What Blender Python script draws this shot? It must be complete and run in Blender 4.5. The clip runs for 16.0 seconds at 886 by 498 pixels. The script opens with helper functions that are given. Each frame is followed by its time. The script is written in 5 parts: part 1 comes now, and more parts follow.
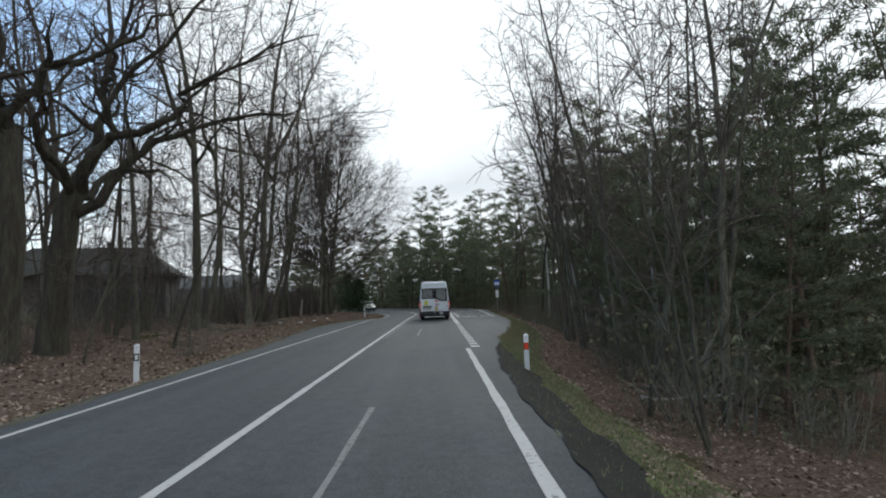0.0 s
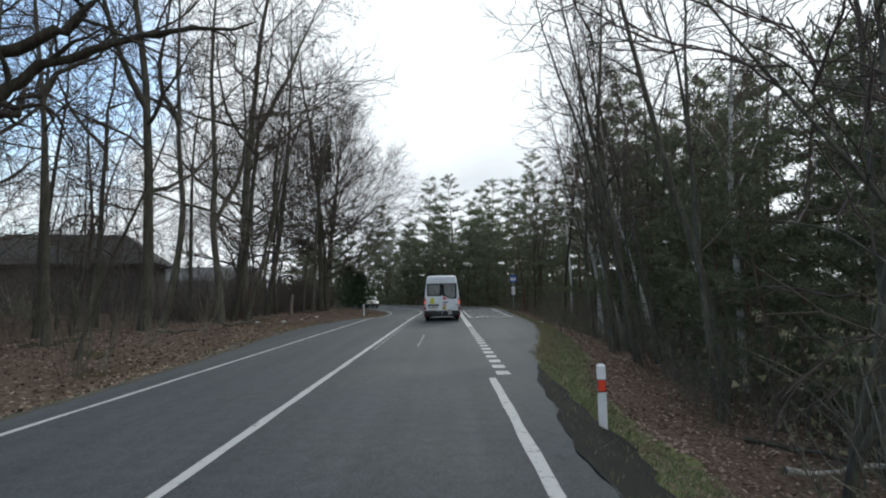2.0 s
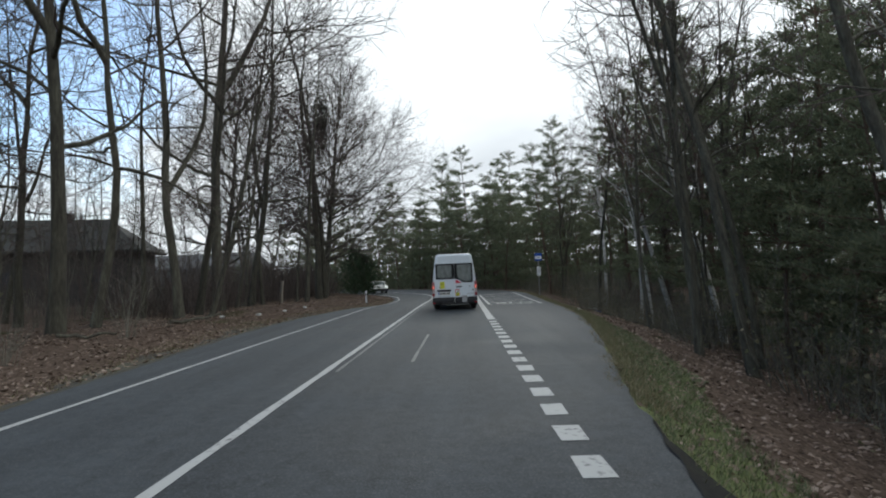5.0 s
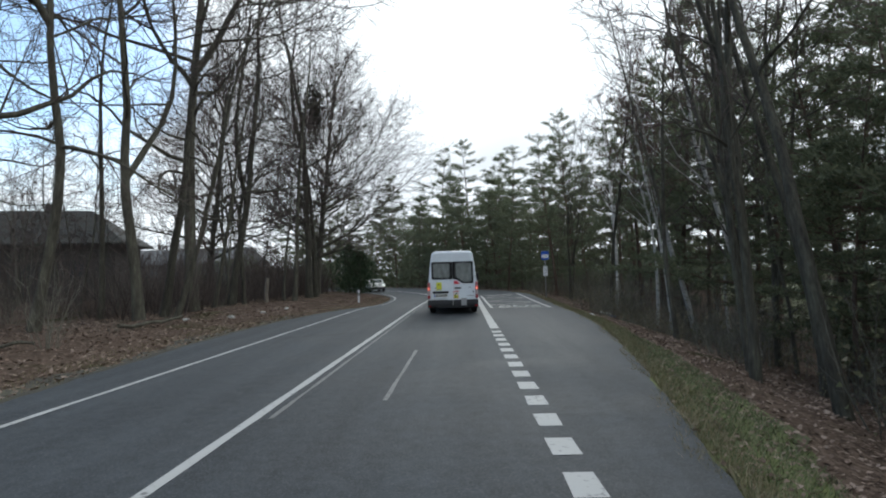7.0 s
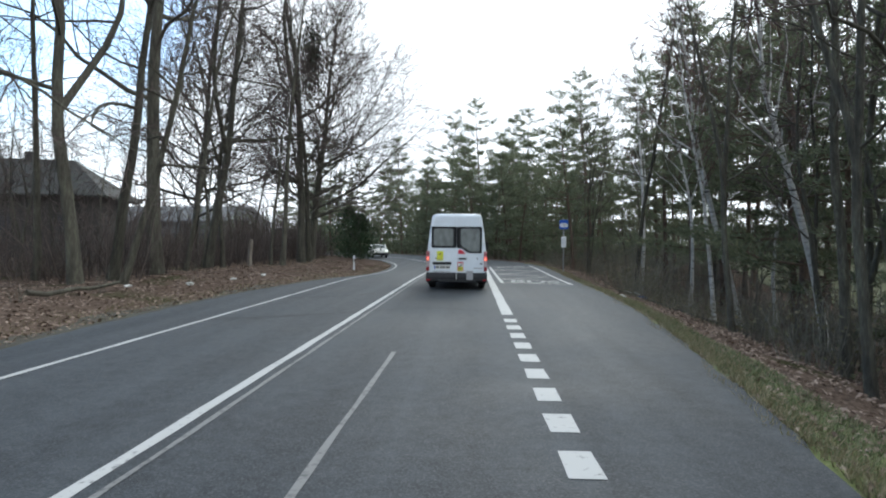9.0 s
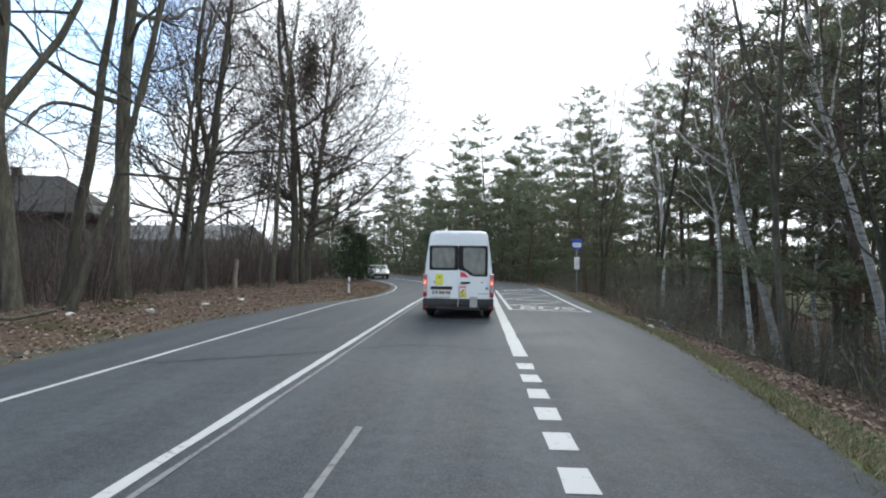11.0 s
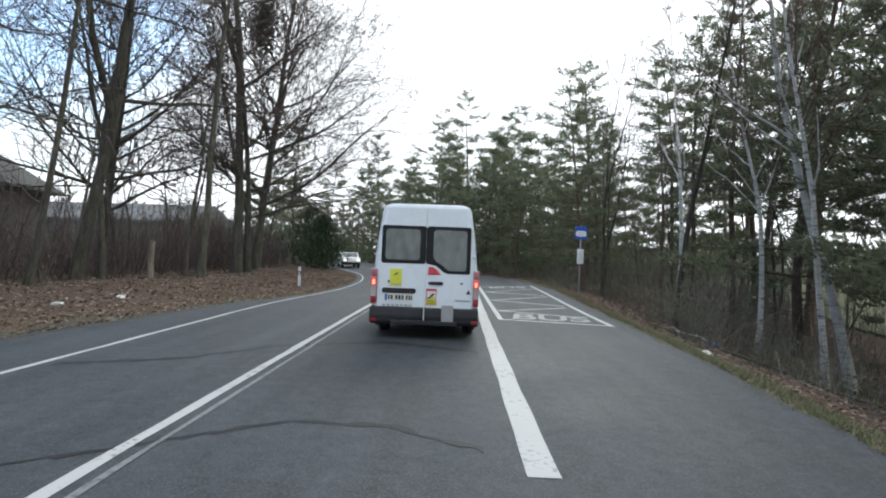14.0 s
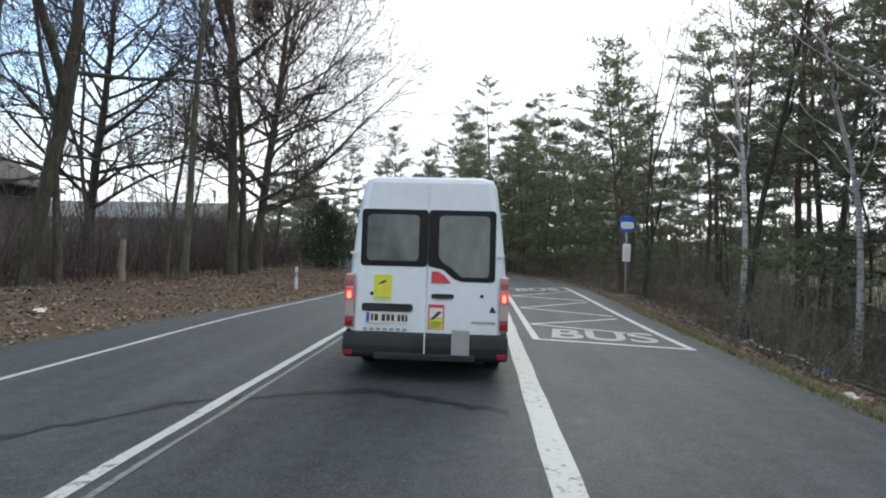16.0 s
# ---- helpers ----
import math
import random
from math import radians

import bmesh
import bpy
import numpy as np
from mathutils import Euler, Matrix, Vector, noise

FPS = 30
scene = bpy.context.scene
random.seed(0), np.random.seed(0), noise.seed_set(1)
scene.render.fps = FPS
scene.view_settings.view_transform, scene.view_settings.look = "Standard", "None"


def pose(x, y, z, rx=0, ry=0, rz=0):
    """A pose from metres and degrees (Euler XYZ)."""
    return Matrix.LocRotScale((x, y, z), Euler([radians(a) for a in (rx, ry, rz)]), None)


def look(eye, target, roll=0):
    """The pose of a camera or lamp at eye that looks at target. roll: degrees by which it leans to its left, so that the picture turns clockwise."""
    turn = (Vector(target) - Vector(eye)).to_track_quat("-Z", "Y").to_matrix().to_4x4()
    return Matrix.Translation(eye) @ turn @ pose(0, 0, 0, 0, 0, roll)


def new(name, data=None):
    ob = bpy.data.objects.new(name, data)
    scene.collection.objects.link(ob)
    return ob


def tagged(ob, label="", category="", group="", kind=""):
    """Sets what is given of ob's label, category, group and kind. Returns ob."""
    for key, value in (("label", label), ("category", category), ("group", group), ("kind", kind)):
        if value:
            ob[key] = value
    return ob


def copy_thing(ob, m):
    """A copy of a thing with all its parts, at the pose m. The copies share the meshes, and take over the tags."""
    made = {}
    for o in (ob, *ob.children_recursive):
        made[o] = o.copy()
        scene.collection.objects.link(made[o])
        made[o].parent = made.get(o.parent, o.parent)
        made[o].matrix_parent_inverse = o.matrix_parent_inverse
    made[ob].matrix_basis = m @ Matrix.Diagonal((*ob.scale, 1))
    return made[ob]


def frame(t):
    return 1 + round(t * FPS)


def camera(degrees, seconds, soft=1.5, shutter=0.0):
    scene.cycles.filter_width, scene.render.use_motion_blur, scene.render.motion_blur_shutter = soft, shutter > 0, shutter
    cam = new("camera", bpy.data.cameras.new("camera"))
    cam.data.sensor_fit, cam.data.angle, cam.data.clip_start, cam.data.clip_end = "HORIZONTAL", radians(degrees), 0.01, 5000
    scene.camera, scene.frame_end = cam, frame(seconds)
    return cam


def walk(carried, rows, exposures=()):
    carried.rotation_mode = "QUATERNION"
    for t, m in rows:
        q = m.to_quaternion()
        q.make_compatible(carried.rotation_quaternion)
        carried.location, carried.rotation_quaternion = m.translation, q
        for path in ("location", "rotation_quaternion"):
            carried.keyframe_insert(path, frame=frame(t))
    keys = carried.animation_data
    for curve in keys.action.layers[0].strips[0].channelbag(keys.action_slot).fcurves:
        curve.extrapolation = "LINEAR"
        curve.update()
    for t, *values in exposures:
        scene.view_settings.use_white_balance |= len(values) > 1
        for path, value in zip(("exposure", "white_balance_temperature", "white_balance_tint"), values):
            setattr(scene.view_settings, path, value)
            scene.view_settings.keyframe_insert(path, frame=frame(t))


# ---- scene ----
cam = camera(78.3, 16.0, soft=2.0)
PATH = [
    (0, (0.471, 0.113, 1.432), (0.494, 2.105, 1.612), -1.9),
    (0.5, (0.554, 1.793, 1.415), (0.554, 3.785, 1.596), -2.4),
    (1, (0.511, 3.298, 1.419), (0.512, 5.291, 1.584), -2.0),
    (1.5, (0.484, 4.614, 1.446), (0.49, 6.606, 1.628), -1.8),
    (2, (0.472, 5.845, 1.495), (0.462, 7.838, 1.661), -1.1),
    (2.5, (0.454, 6.964, 1.494), (0.407, 8.956, 1.668), -1.2),
    (3, (0.405, 7.938, 1.503), (0.336, 9.932, 1.645), -1.1),
    (3.5, (0.415, 8.833, 1.475), (0.334, 10.829, 1.583), -2.2),
    (6, (0.668, 13.459, 1.535), (0.606, 15.456, 1.637), -2.2),
    (6.5, (0.688, 13.9, 1.597), (0.617, 15.897, 1.688), -2.3),
    (7, (0.658, 14.828, 1.57), (0.585, 16.824, 1.667), -1.6),
    (7.5, (0.681, 15.766, 1.559), (0.586, 17.762, 1.651), -1.1),
    (8, (0.685, 16.819, 1.555), (0.72, 18.815, 1.667), 0.1),
    (8.5, (0.685, 17.774, 1.51), (0.661, 19.773, 1.485), -0.8),
    (9, (0.719, 18.649, 1.576), (0.612, 20.646, 1.553), 0.4),
    (11.5, (0.758, 21.701, 1.608), (0.628, 23.696, 1.667), 0.7),
    (12, (0.801, 22.383, 1.593), (0.744, 24.381, 1.516), 2.9),
    (12.5, (0.793, 23.239, 1.606), (0.752, 25.236, 1.499), 2.9),
    (13, (0.769, 24.374, 1.663), (0.731, 26.373, 1.608), 3.3),
    (13.5, (0.811, 25.553, 1.655), (0.782, 27.553, 1.66), 1.3),
    (14, (0.821, 26.624, 1.631), (0.762, 28.623, 1.644), 2.0),
    (14.5, (0.855, 27.636, 1.63), (0.771, 29.634, 1.652), 1.8),
    (15, (0.821, 28.532, 1.654), (0.72, 30.529, 1.659), 0.6),
    (15.5, (0.804, 29.376, 1.654), (0.691, 31.373, 1.649), 1.3),
    (16, (0.866, 30.138, 1.636), (0.726, 32.133, 1.635), 1.5),
]
walk(cam, [(t, look(eye, aim, roll)) for t, eye, aim, roll in PATH],
     [(0, 0.15, 6100, 4), (1, 0.20, 6100, 4), (2.5, 0.17, 6100, 4), (3.5, 0.14, 6100, 4), (6.5, 0.12, 6050, 4), (7, 0.34, 6000, 4), (7.5, 0.38, 5950, 3), (8.5, 0.53, 5950, 3), (9, 0.93, 5950, 4), (12.5, 1.13, 6100, 5), (14, 1.05, 6100, 5), (16, 1.01, 6150, 5)])

# ---- sky, sun ----
world = bpy.data.worlds.new("sky")
scene.world = world
world.use_nodes = True
wn, wl = world.node_tree.nodes, world.node_tree.links
wn.clear()
SUN_UP, SUN_TURN = 28.0, 12.0          # degrees: height, and to the right of the road's direction
sky = wn.new("ShaderNodeTexSky")
sky.sky_type, sky.sun_disc = "NISHITA", False
sky.sun_elevation, sky.sun_rotation = radians(SUN_UP), radians(SUN_TURN)
coord = wn.new("ShaderNodeTexCoord")
sep = wn.new("ShaderNodeSeparateXYZ")
wl.new(coord.outputs["Generated"], sep.inputs[0])
# clouds lie on a flat layer: direction divided by its height
up = wn.new("ShaderNodeMath")
up.operation = "ADD"
up.inputs[1].default_value = 0.22
wl.new(sep.outputs["Z"], up.inputs[0])
flat = wn.new("ShaderNodeVectorMath")
flat.operation = "DIVIDE"
comb = wn.new("ShaderNodeCombineXYZ")
for k in "XYZ":
    wl.new(up.outputs[0], comb.inputs[k])
wl.new(coord.outputs["Generated"], flat.inputs[0])
wl.new(comb.outputs[0], flat.inputs[1])
cl = wn.new("ShaderNodeTexNoise")
cl.inputs["Scale"].default_value, cl.inputs["Detail"].default_value, cl.inputs["Roughness"].default_value = 1.3, 6, 0.55
wl.new(flat.outputs[0], cl.inputs["Vector"])
# the cloud deck is closed ahead and to the right, and breaks up to the left
side = wn.new("ShaderNodeMapRange")
side.inputs["From Min"].default_value, side.inputs["From Max"].default_value = -0.52, -0.22
side.inputs["To Min"].default_value, side.inputs["To Max"].default_value = -0.22, 0.50
wl.new(sep.outputs["X"], side.inputs["Value"])
low = wn.new("ShaderNodeMapRange")
low.inputs["From Min"].default_value, low.inputs["From Max"].default_value = 0.08, 0.30
low.inputs["To Min"].default_value, low.inputs["To Max"].default_value = 0.35, 0.0
wl.new(sep.outputs["Z"], low.inputs["Value"])
add1 = wn.new("ShaderNodeMath")
add2 = wn.new("ShaderNodeMath")
wl.new(cl.outputs["Fac"], add1.inputs[0])
wl.new(side.outputs[0], add1.inputs[1])
wl.new(add1.outputs[0], add2.inputs[0])
wl.new(low.outputs[0], add2.inputs[1])
cover = wn.new("ShaderNodeMapRange")
cover.inputs["From Min"].default_value, cover.inputs["From Max"].default_value = 0.36, 0.60
wl.new(add2.outputs[0], cover.inputs["Value"])
shade = wn.new("ShaderNodeTexNoise")
shade.inputs["Scale"].default_value, shade.inputs["Detail"].default_value = 0.9, 4
wl.new(flat.outputs[0], shade.inputs["Vector"])
ramp = wn.new("ShaderNodeValToRGB")
ramp.color_ramp.elements[0].position, ramp.color_ramp.elements[0].color = 0.34, (0.76, 0.76, 0.785, 1)
ramp.color_ramp.elements[1].position, ramp.color_ramp.elements[1].color = 0.60, (1.04, 1.035, 1.045, 1)
wl.new(shade.outputs["Fac"], ramp.inputs[0])
dim = wn.new("ShaderNodeVectorMath")
dim.operation = "SCALE"
dim.inputs["Scale"].default_value = 0.21
wl.new(sky.outputs[0], dim.inputs[0])
mix = wn.new("ShaderNodeMix")
mix.data_type = "RGBA"
wl.new(cover.outputs[0], mix.inputs["Factor"])
wl.new(dim.outputs[0], mix.inputs["A"])
wl.new(ramp.outputs[0], mix.inputs["B"])
bg = wn.new("ShaderNodeBackground")
wl.new(mix.outputs["Result"], bg.inputs["Color"])
wout = wn.new("ShaderNodeOutputWorld")
wl.new(bg.outputs[0], wout.inputs[0])

sun = new("sun", bpy.data.lights.new("sun", "SUN"))
sun.data.energy, sun.data.angle, sun.data.color = 0.9, radians(25), (1.0, 0.96, 0.9)
sun_dir = Vector((math.sin(radians(SUN_TURN)) * math.cos(radians(SUN_UP)), math.cos(radians(SUN_TURN)) * math.cos(radians(SUN_UP)), math.sin(radians(SUN_UP))))
sun.matrix_world = look(sun_dir * 100, (0, 0, 0))


# ---- materials ----
def material(name, rough=0.8, metal=0.0, spec=0.5):
    m = bpy.data.materials.new(name)
    m.use_nodes = True
    b = m.node_tree.nodes["Principled BSDF"]
    b.inputs["Roughness"].default_value, b.inputs["Metallic"].default_value = rough, metal
    b.inputs["Specular IOR Level"].default_value = spec
    return m, m.node_tree.nodes, m.node_tree.links, b


def plain(name, colour, rough=0.5, metal=0.0, glow=0.0, spec=0.5):
    m, n, l, b = material(name, rough, metal, spec)
    b.inputs["Base Color"].default_value = (*colour, 1)
    if glow:
        b.inputs["Emission Color"].default_value, b.inputs["Emission Strength"].default_value = (*colour, 1), glow
    return m


def mottled(name, stops, scale=3.0, fine=40.0, rough=0.85, bump=0.3, stretch=(1, 1, 1), depth=0.02, spec=0.4, vary=0.0):
    """Two scales of noise through a colour ramp, with fine relief. vary: how far one object's tone differs from the next."""
    m, n, l, b = material(name, rough, 0.0, spec)
    c = n.new("ShaderNodeTexCoord")
    mp = n.new("ShaderNodeMapping")
    mp.inputs["Scale"].default_value = stretch
    l.new(c.outputs["Object"], mp.inputs[0])
    big, small = n.new("ShaderNodeTexNoise"), n.new("ShaderNodeTexNoise")
    for t, sc in ((big, scale), (small, fine)):
        t.inputs["Scale"].default_value, t.inputs["Detail"].default_value = sc, 5
        l.new(mp.outputs[0], t.inputs["Vector"])
    mx = n.new("ShaderNodeMix")
    mx.inputs["Factor"].default_value = 0.45
    l.new(big.outputs["Fac"], mx.inputs["A"])
    l.new(small.outputs["Fac"], mx.inputs["B"])
    r = n.new("ShaderNodeValToRGB")
    el = r.color_ramp.elements
    while len(el) < len(stops):
        el.new(0.5)
    for e, (p, col) in zip(el, stops):
        e.position, e.color = p, (*col, 1)
    l.new(mx.outputs["Result"], r.inputs[0])
    out = r.outputs[0]
    if vary:
        info = n.new("ShaderNodeObjectInfo")
        mr = n.new("ShaderNodeMapRange")
        mr.inputs["To Min"].default_value, mr.inputs["To Max"].default_value = 1 - vary, 1 + vary
        l.new(info.outputs["Random"], mr.inputs["Value"])
        sc = n.new("ShaderNodeVectorMath")
        sc.operation = "SCALE"
        l.new(out, sc.inputs[0])
        l.new(mr.outputs[0], sc.inputs["Scale"])
        out = sc.outputs[0]
    l.new(out, b.inputs["Base Color"])
    if bump:
        bp = n.new("ShaderNodeBump")
        bp.inputs["Strength"].default_value, bp.inputs["Distance"].default_value = bump, depth
        l.new(small.outputs["Fac"], bp.inputs["Height"])
        l.new(bp.outputs[0], b.inputs["Normal"])
    return m


def islands(name, colours, rough=0.8, spec=0.3, thin=0.0):
    """Each loose piece of a mesh takes its own tone. thin: the share of light that passes through a leaf."""
    m, n, l, b = material(name, rough, 0.0, spec)
    g = n.new("ShaderNodeNewGeometry")
    r = n.new("ShaderNodeValToRGB")
    el = r.color_ramp.elements
    while len(el) < len(colours):
        el.new(0.5)
    for i, (e, col) in enumerate(zip(el, colours)):
        e.position, e.color = i / (len(colours) - 1), (*col, 1)
    l.new(g.outputs["Random Per Island"], r.inputs[0])
    l.new(r.outputs[0], b.inputs["Base Color"])
    if thin:
        tl, mx = n.new("ShaderNodeBsdfTranslucent"), n.new("ShaderNodeMixShader")
        mx.inputs[0].default_value = thin
        l.new(r.outputs[0], tl.inputs["Color"])
        l.new(b.outputs[0], mx.inputs[1])
        l.new(tl.outputs[0], mx.inputs[2])
        l.new(mx.outputs[0], n["Material Output"].inputs["Surface"])
    return m


def asphalt_material():
    m, n, l, b = material("asphalt", 0.8, 0.0, 0.36)
    c = n.new("ShaderNodeTexCoord")
    grain, patch, streak, mid = (n.new("ShaderNodeTexNoise") for _ in range(4))
    mp = n.new("ShaderNodeMapping")
    mp.inputs["Scale"].default_value = (1.6, 0.06, 1)
    l.new(c.outputs["Object"], mp.inputs[0])
    for t, sc, d, rg in ((grain, 60, 4, 0.6), (patch, 0.5, 6, 0.55), (streak, 1.0, 4, 0.5), (mid, 5, 9, 0.72)):
        t.inputs["Scale"].default_value, t.inputs["Detail"].default_value, t.inputs["Roughness"].default_value = sc, d, rg
        l.new(mp.outputs[0] if t is streak else c.outputs["Object"], t.inputs["Vector"])
    a, a1, a2 = n.new("ShaderNodeMix"), n.new("ShaderNodeMix"), n.new("ShaderNodeMix")
    a.inputs["Factor"].default_value, a1.inputs["Factor"].default_value, a2.inputs["Factor"].default_value = 0.5, 0.4, 0.3
    l.new(patch.outputs["Fac"], a.inputs["A"])
    l.new(streak.outputs["Fac"], a.inputs["B"])
    l.new(a.outputs["Result"], a1.inputs["A"])
    l.new(mid.outputs["Fac"], a1.inputs["B"])
    l.new(a1.outputs["Result"], a2.inputs["A"])
    l.new(grain.outputs["Fac"], a2.inputs["B"])
    r = n.new("ShaderNodeValToRGB")
    r.color_ramp.elements[0].position, r.color_ramp.elements[0].color = 0.42, (0.0145, 0.0170, 0.0200, 1)
    r.color_ramp.elements[1].position, r.color_ramp.elements[1].color = 0.59, (0.0545, 0.0620, 0.0700, 1)
    l.new(a2.outputs["Result"], r.inputs[0])
    # pale stones in the surface
    stone, pick, tone = n.new("ShaderNodeTexVoronoi"), n.new("ShaderNodeMapRange"), n.new("ShaderNodeMix")
    stone.inputs["Scale"].default_value = 75
    l.new(c.outputs["Object"], stone.inputs["Vector"])
    chip = n.new("ShaderNodeSeparateColor")
    l.new(stone.outputs["Color"], chip.inputs[0])
    pick.inputs["From Min"].default_value, pick.inputs["From Max"].default_value, pick.inputs["To Max"].default_value = 0.6, 1.0, 0.4
    l.new(chip.outputs[0], pick.inputs["Value"])
    tone.data_type = "RGBA"
    tone.inputs["B"].default_value = (0.112, 0.116, 0.118, 1)
    l.new(pick.outputs[0], tone.inputs["Factor"])
    l.new(r.outputs[0], tone.inputs["A"])
    l.new(tone.outputs["Result"], b.inputs["Base Color"])
    rr = n.new("ShaderNodeMapRange")
    rr.inputs["To Min"].default_value, rr.inputs["To Max"].default_value = 0.6, 0.95
    l.new(patch.outputs["Fac"], rr.inputs["Value"])
    l.new(rr.outputs[0], b.inputs["Roughness"])
    bp = n.new("ShaderNodeBump")
    bp.inputs["Strength"].default_value, bp.inputs["Distance"].default_value = 0.35, 0.008
    l.new(grain.outputs["Fac"], bp.inputs["Height"])
    l.new(bp.outputs[0], b.inputs["Normal"])
    return m


def paint_material(name, tone, worn):
    """Road paint, broken where it has worn through."""
    m, n, l, b = material(name, 0.7, 0.0, 0.3)
    c = n.new("ShaderNodeTexCoord")
    t, t2 = n.new("ShaderNodeTexNoise"), n.new("ShaderNodeTexNoise")
    t.inputs["Scale"].default_value, t.inputs["Detail"].default_value = 14, 8
    t2.inputs["Scale"].default_value, t2.inputs["Detail"].default_value = 1.5, 3
    for q in (t, t2):
        l.new(c.outputs["Object"], q.inputs["Vector"])
    ad = n.new("ShaderNodeMath")
    ad.operation = "MULTIPLY_ADD"
    ad.inputs[1].default_value = 0.5
    l.new(t2.outputs["Fac"], ad.inputs[0])
    l.new(t.outputs["Fac"], ad.inputs[2])
    r = n.new("ShaderNodeValToRGB")
    r.color_ramp.elements[0].position, r.color_ramp.elements[0].color = worn - 0.1, (0.09, 0.09, 0.092, 1)
    r.color_ramp.elements[1].position, r.color_ramp.elements[1].color = worn + 0.08, (tone, tone, tone * 0.98, 1)
    l.new(ad.outputs[0], r.inputs[0])
    l.new(r.outputs[0], b.inputs["Base Color"])
    return m


def ground_material():
    """Soil under leaf litter, with moss and grass in patches."""
    m, n, l, b = material("ground", 1.0, 0.0, 0.0)
    c = n.new("ShaderNodeTexCoord")
    leaf, patch, fine = n.new("ShaderNodeTexVoronoi"), n.new("ShaderNodeTexNoise"), n.new("ShaderNodeTexNoise")
    leaf.inputs["Scale"].default_value = 17
    patch.inputs["Scale"].default_value, patch.inputs["Detail"].default_value = 0.35, 6
    fine.inputs["Scale"].default_value, fine.inputs["Detail"].default_value = 25, 5
    for t in (leaf, patch, fine):
        l.new(c.outputs["Object"], t.inputs["Vector"])
    r = n.new("ShaderNodeValToRGB")
    r.color_ramp.elements.new(0.5)
    for e, col in zip(r.color_ramp.elements, ((0.056, 0.042, 0.034), (0.107, 0.079, 0.062), (0.178, 0.134, 0.107))):
        e.color = (*col, 1)
    l.new(leaf.outputs["Color"], r.inputs[0])
    soil = n.new("ShaderNodeMix")
    soil.data_type = "RGBA"
    soil.inputs["B"].default_value = (0.045, 0.05, 0.022, 1)
    f = n.new("ShaderNodeMapRange")
    f.inputs["From Min"].default_value, f.inputs["From Max"].default_value = 0.56, 0.70
    l.new(patch.outputs["Fac"], f.inputs["Value"])
    l.new(f.outputs[0], soil.inputs["Factor"])
    l.new(r.outputs[0], soil.inputs["A"])
    l.new(soil.outputs["Result"], b.inputs["Base Color"])
    bp = n.new("ShaderNodeBump")
    bp.inputs["Strength"].default_value, bp.inputs["Distance"].default_value = 0.6, 0.05
    l.new(fine.outputs["Fac"], bp.inputs["Height"])
    l.new(bp.outputs[0], b.inputs["Normal"])
    return m


ASPHALT = asphalt_material()
PAINT = paint_material("road_paint", 0.42, 0.58)
PAINT_DULL = paint_material("dull_road_paint", 0.29, 0.58)
PAINT_OLD = paint_material("worn_road_paint", 0.19, 0.67)
GROUND = ground_material()
DIRT = mottled("dirt_shoulder", [(0.3, (0.03, 0.027, 0.022)), (0.55, (0.06, 0.055, 0.04)), (0.7, (0.075, 0.08, 0.035))], 1.2, 30, 0.95, 0.5)
BARK = mottled("bark", [(0.3, (0.040, 0.037, 0.031)), (0.5, (0.086, 0.080, 0.064)), (0.68, (0.145, 0.143, 0.106))], 2.5, 9, 0.95, 0.8, (3, 3, 0.6), 0.05, 0.2, 0.3)
BARK_OAK = mottled("oak_bark", [(0.3, (0.024, 0.021, 0.017)), (0.5, (0.055, 0.049, 0.040)), (0.7, (0.085, 0.088, 0.058))], 2.0, 7, 0.95, 1.0, (3, 3, 0.5), 0.06, 0.2)
TWIG = mottled("twigs", [(0.35, (0.060, 0.047, 0.043)), (0.65, (0.135, 0.108, 0.097))], 1.0, 6, 0.9, 0, vary=0.25, spec=0.2)
BIRCH = mottled("birch_bark", [(0.36, (0.03, 0.028, 0.026)), (0.44, (0.34, 0.325, 0.30)), (0.7, (0.58, 0.56, 0.52))], 2.2, 7, 0.8, 0.3, (0.8, 0.8, 3.2), 0.02, 0.3, 0.15)
PINE_BARK = mottled("pine_bark", [(0.3, (0.05, 0.04, 0.034)), (0.5, (0.115, 0.085, 0.066)), (0.7, (0.18, 0.125, 0.09))], 2.0, 8, 0.95, 0.8, (2, 2, 0.8), 0.05, 0.2, 0.25)
NEEDLE = islands("pine_needles", [(0.084, 0.100, 0.062), (0.134, 0.152, 0.092), (0.19, 0.198, 0.125)], 0.7, 0.3, 0.5)
IVY = islands("ivy_leaves", [(0.012, 0.018, 0.010), (0.03, 0.038, 0.02), (0.05, 0.045, 0.03)], 0.7, 0.3)
THUJA = islands("thuja_leaves", [(0.025, 0.045, 0.025), (0.045, 0.07, 0.035), (0.065, 0.095, 0.05)], 0.8, 0.2)
LEAF = islands("dead_leaves", [(0.09, 0.065, 0.051), (0.165, 0.121, 0.095), (0.245, 0.186, 0.15), (0.34, 0.27, 0.222)], 1.0, 0.05)
TWIG_BIRCH = mottled("birch_twigs", [(0.35, (0.07, 0.042, 0.038)), (0.65, (0.15, 0.095, 0.085))], 1.0, 6, 0.9, 0, vary=0.2, spec=0.1)
SCRUB = mottled("scrub_twigs", [(0.35, (0.105, 0.10, 0.082)), (0.65, (0.23, 0.218, 0.18))], 1.0, 6, 0.95, 0, vary=0.35, spec=0.05)
GRASS = islands("grass", [(0.075, 0.10, 0.045), (0.12, 0.15, 0.068), (0.19, 0.19, 0.11), (0.28, 0.25, 0.17)], 0.85, 0.2)
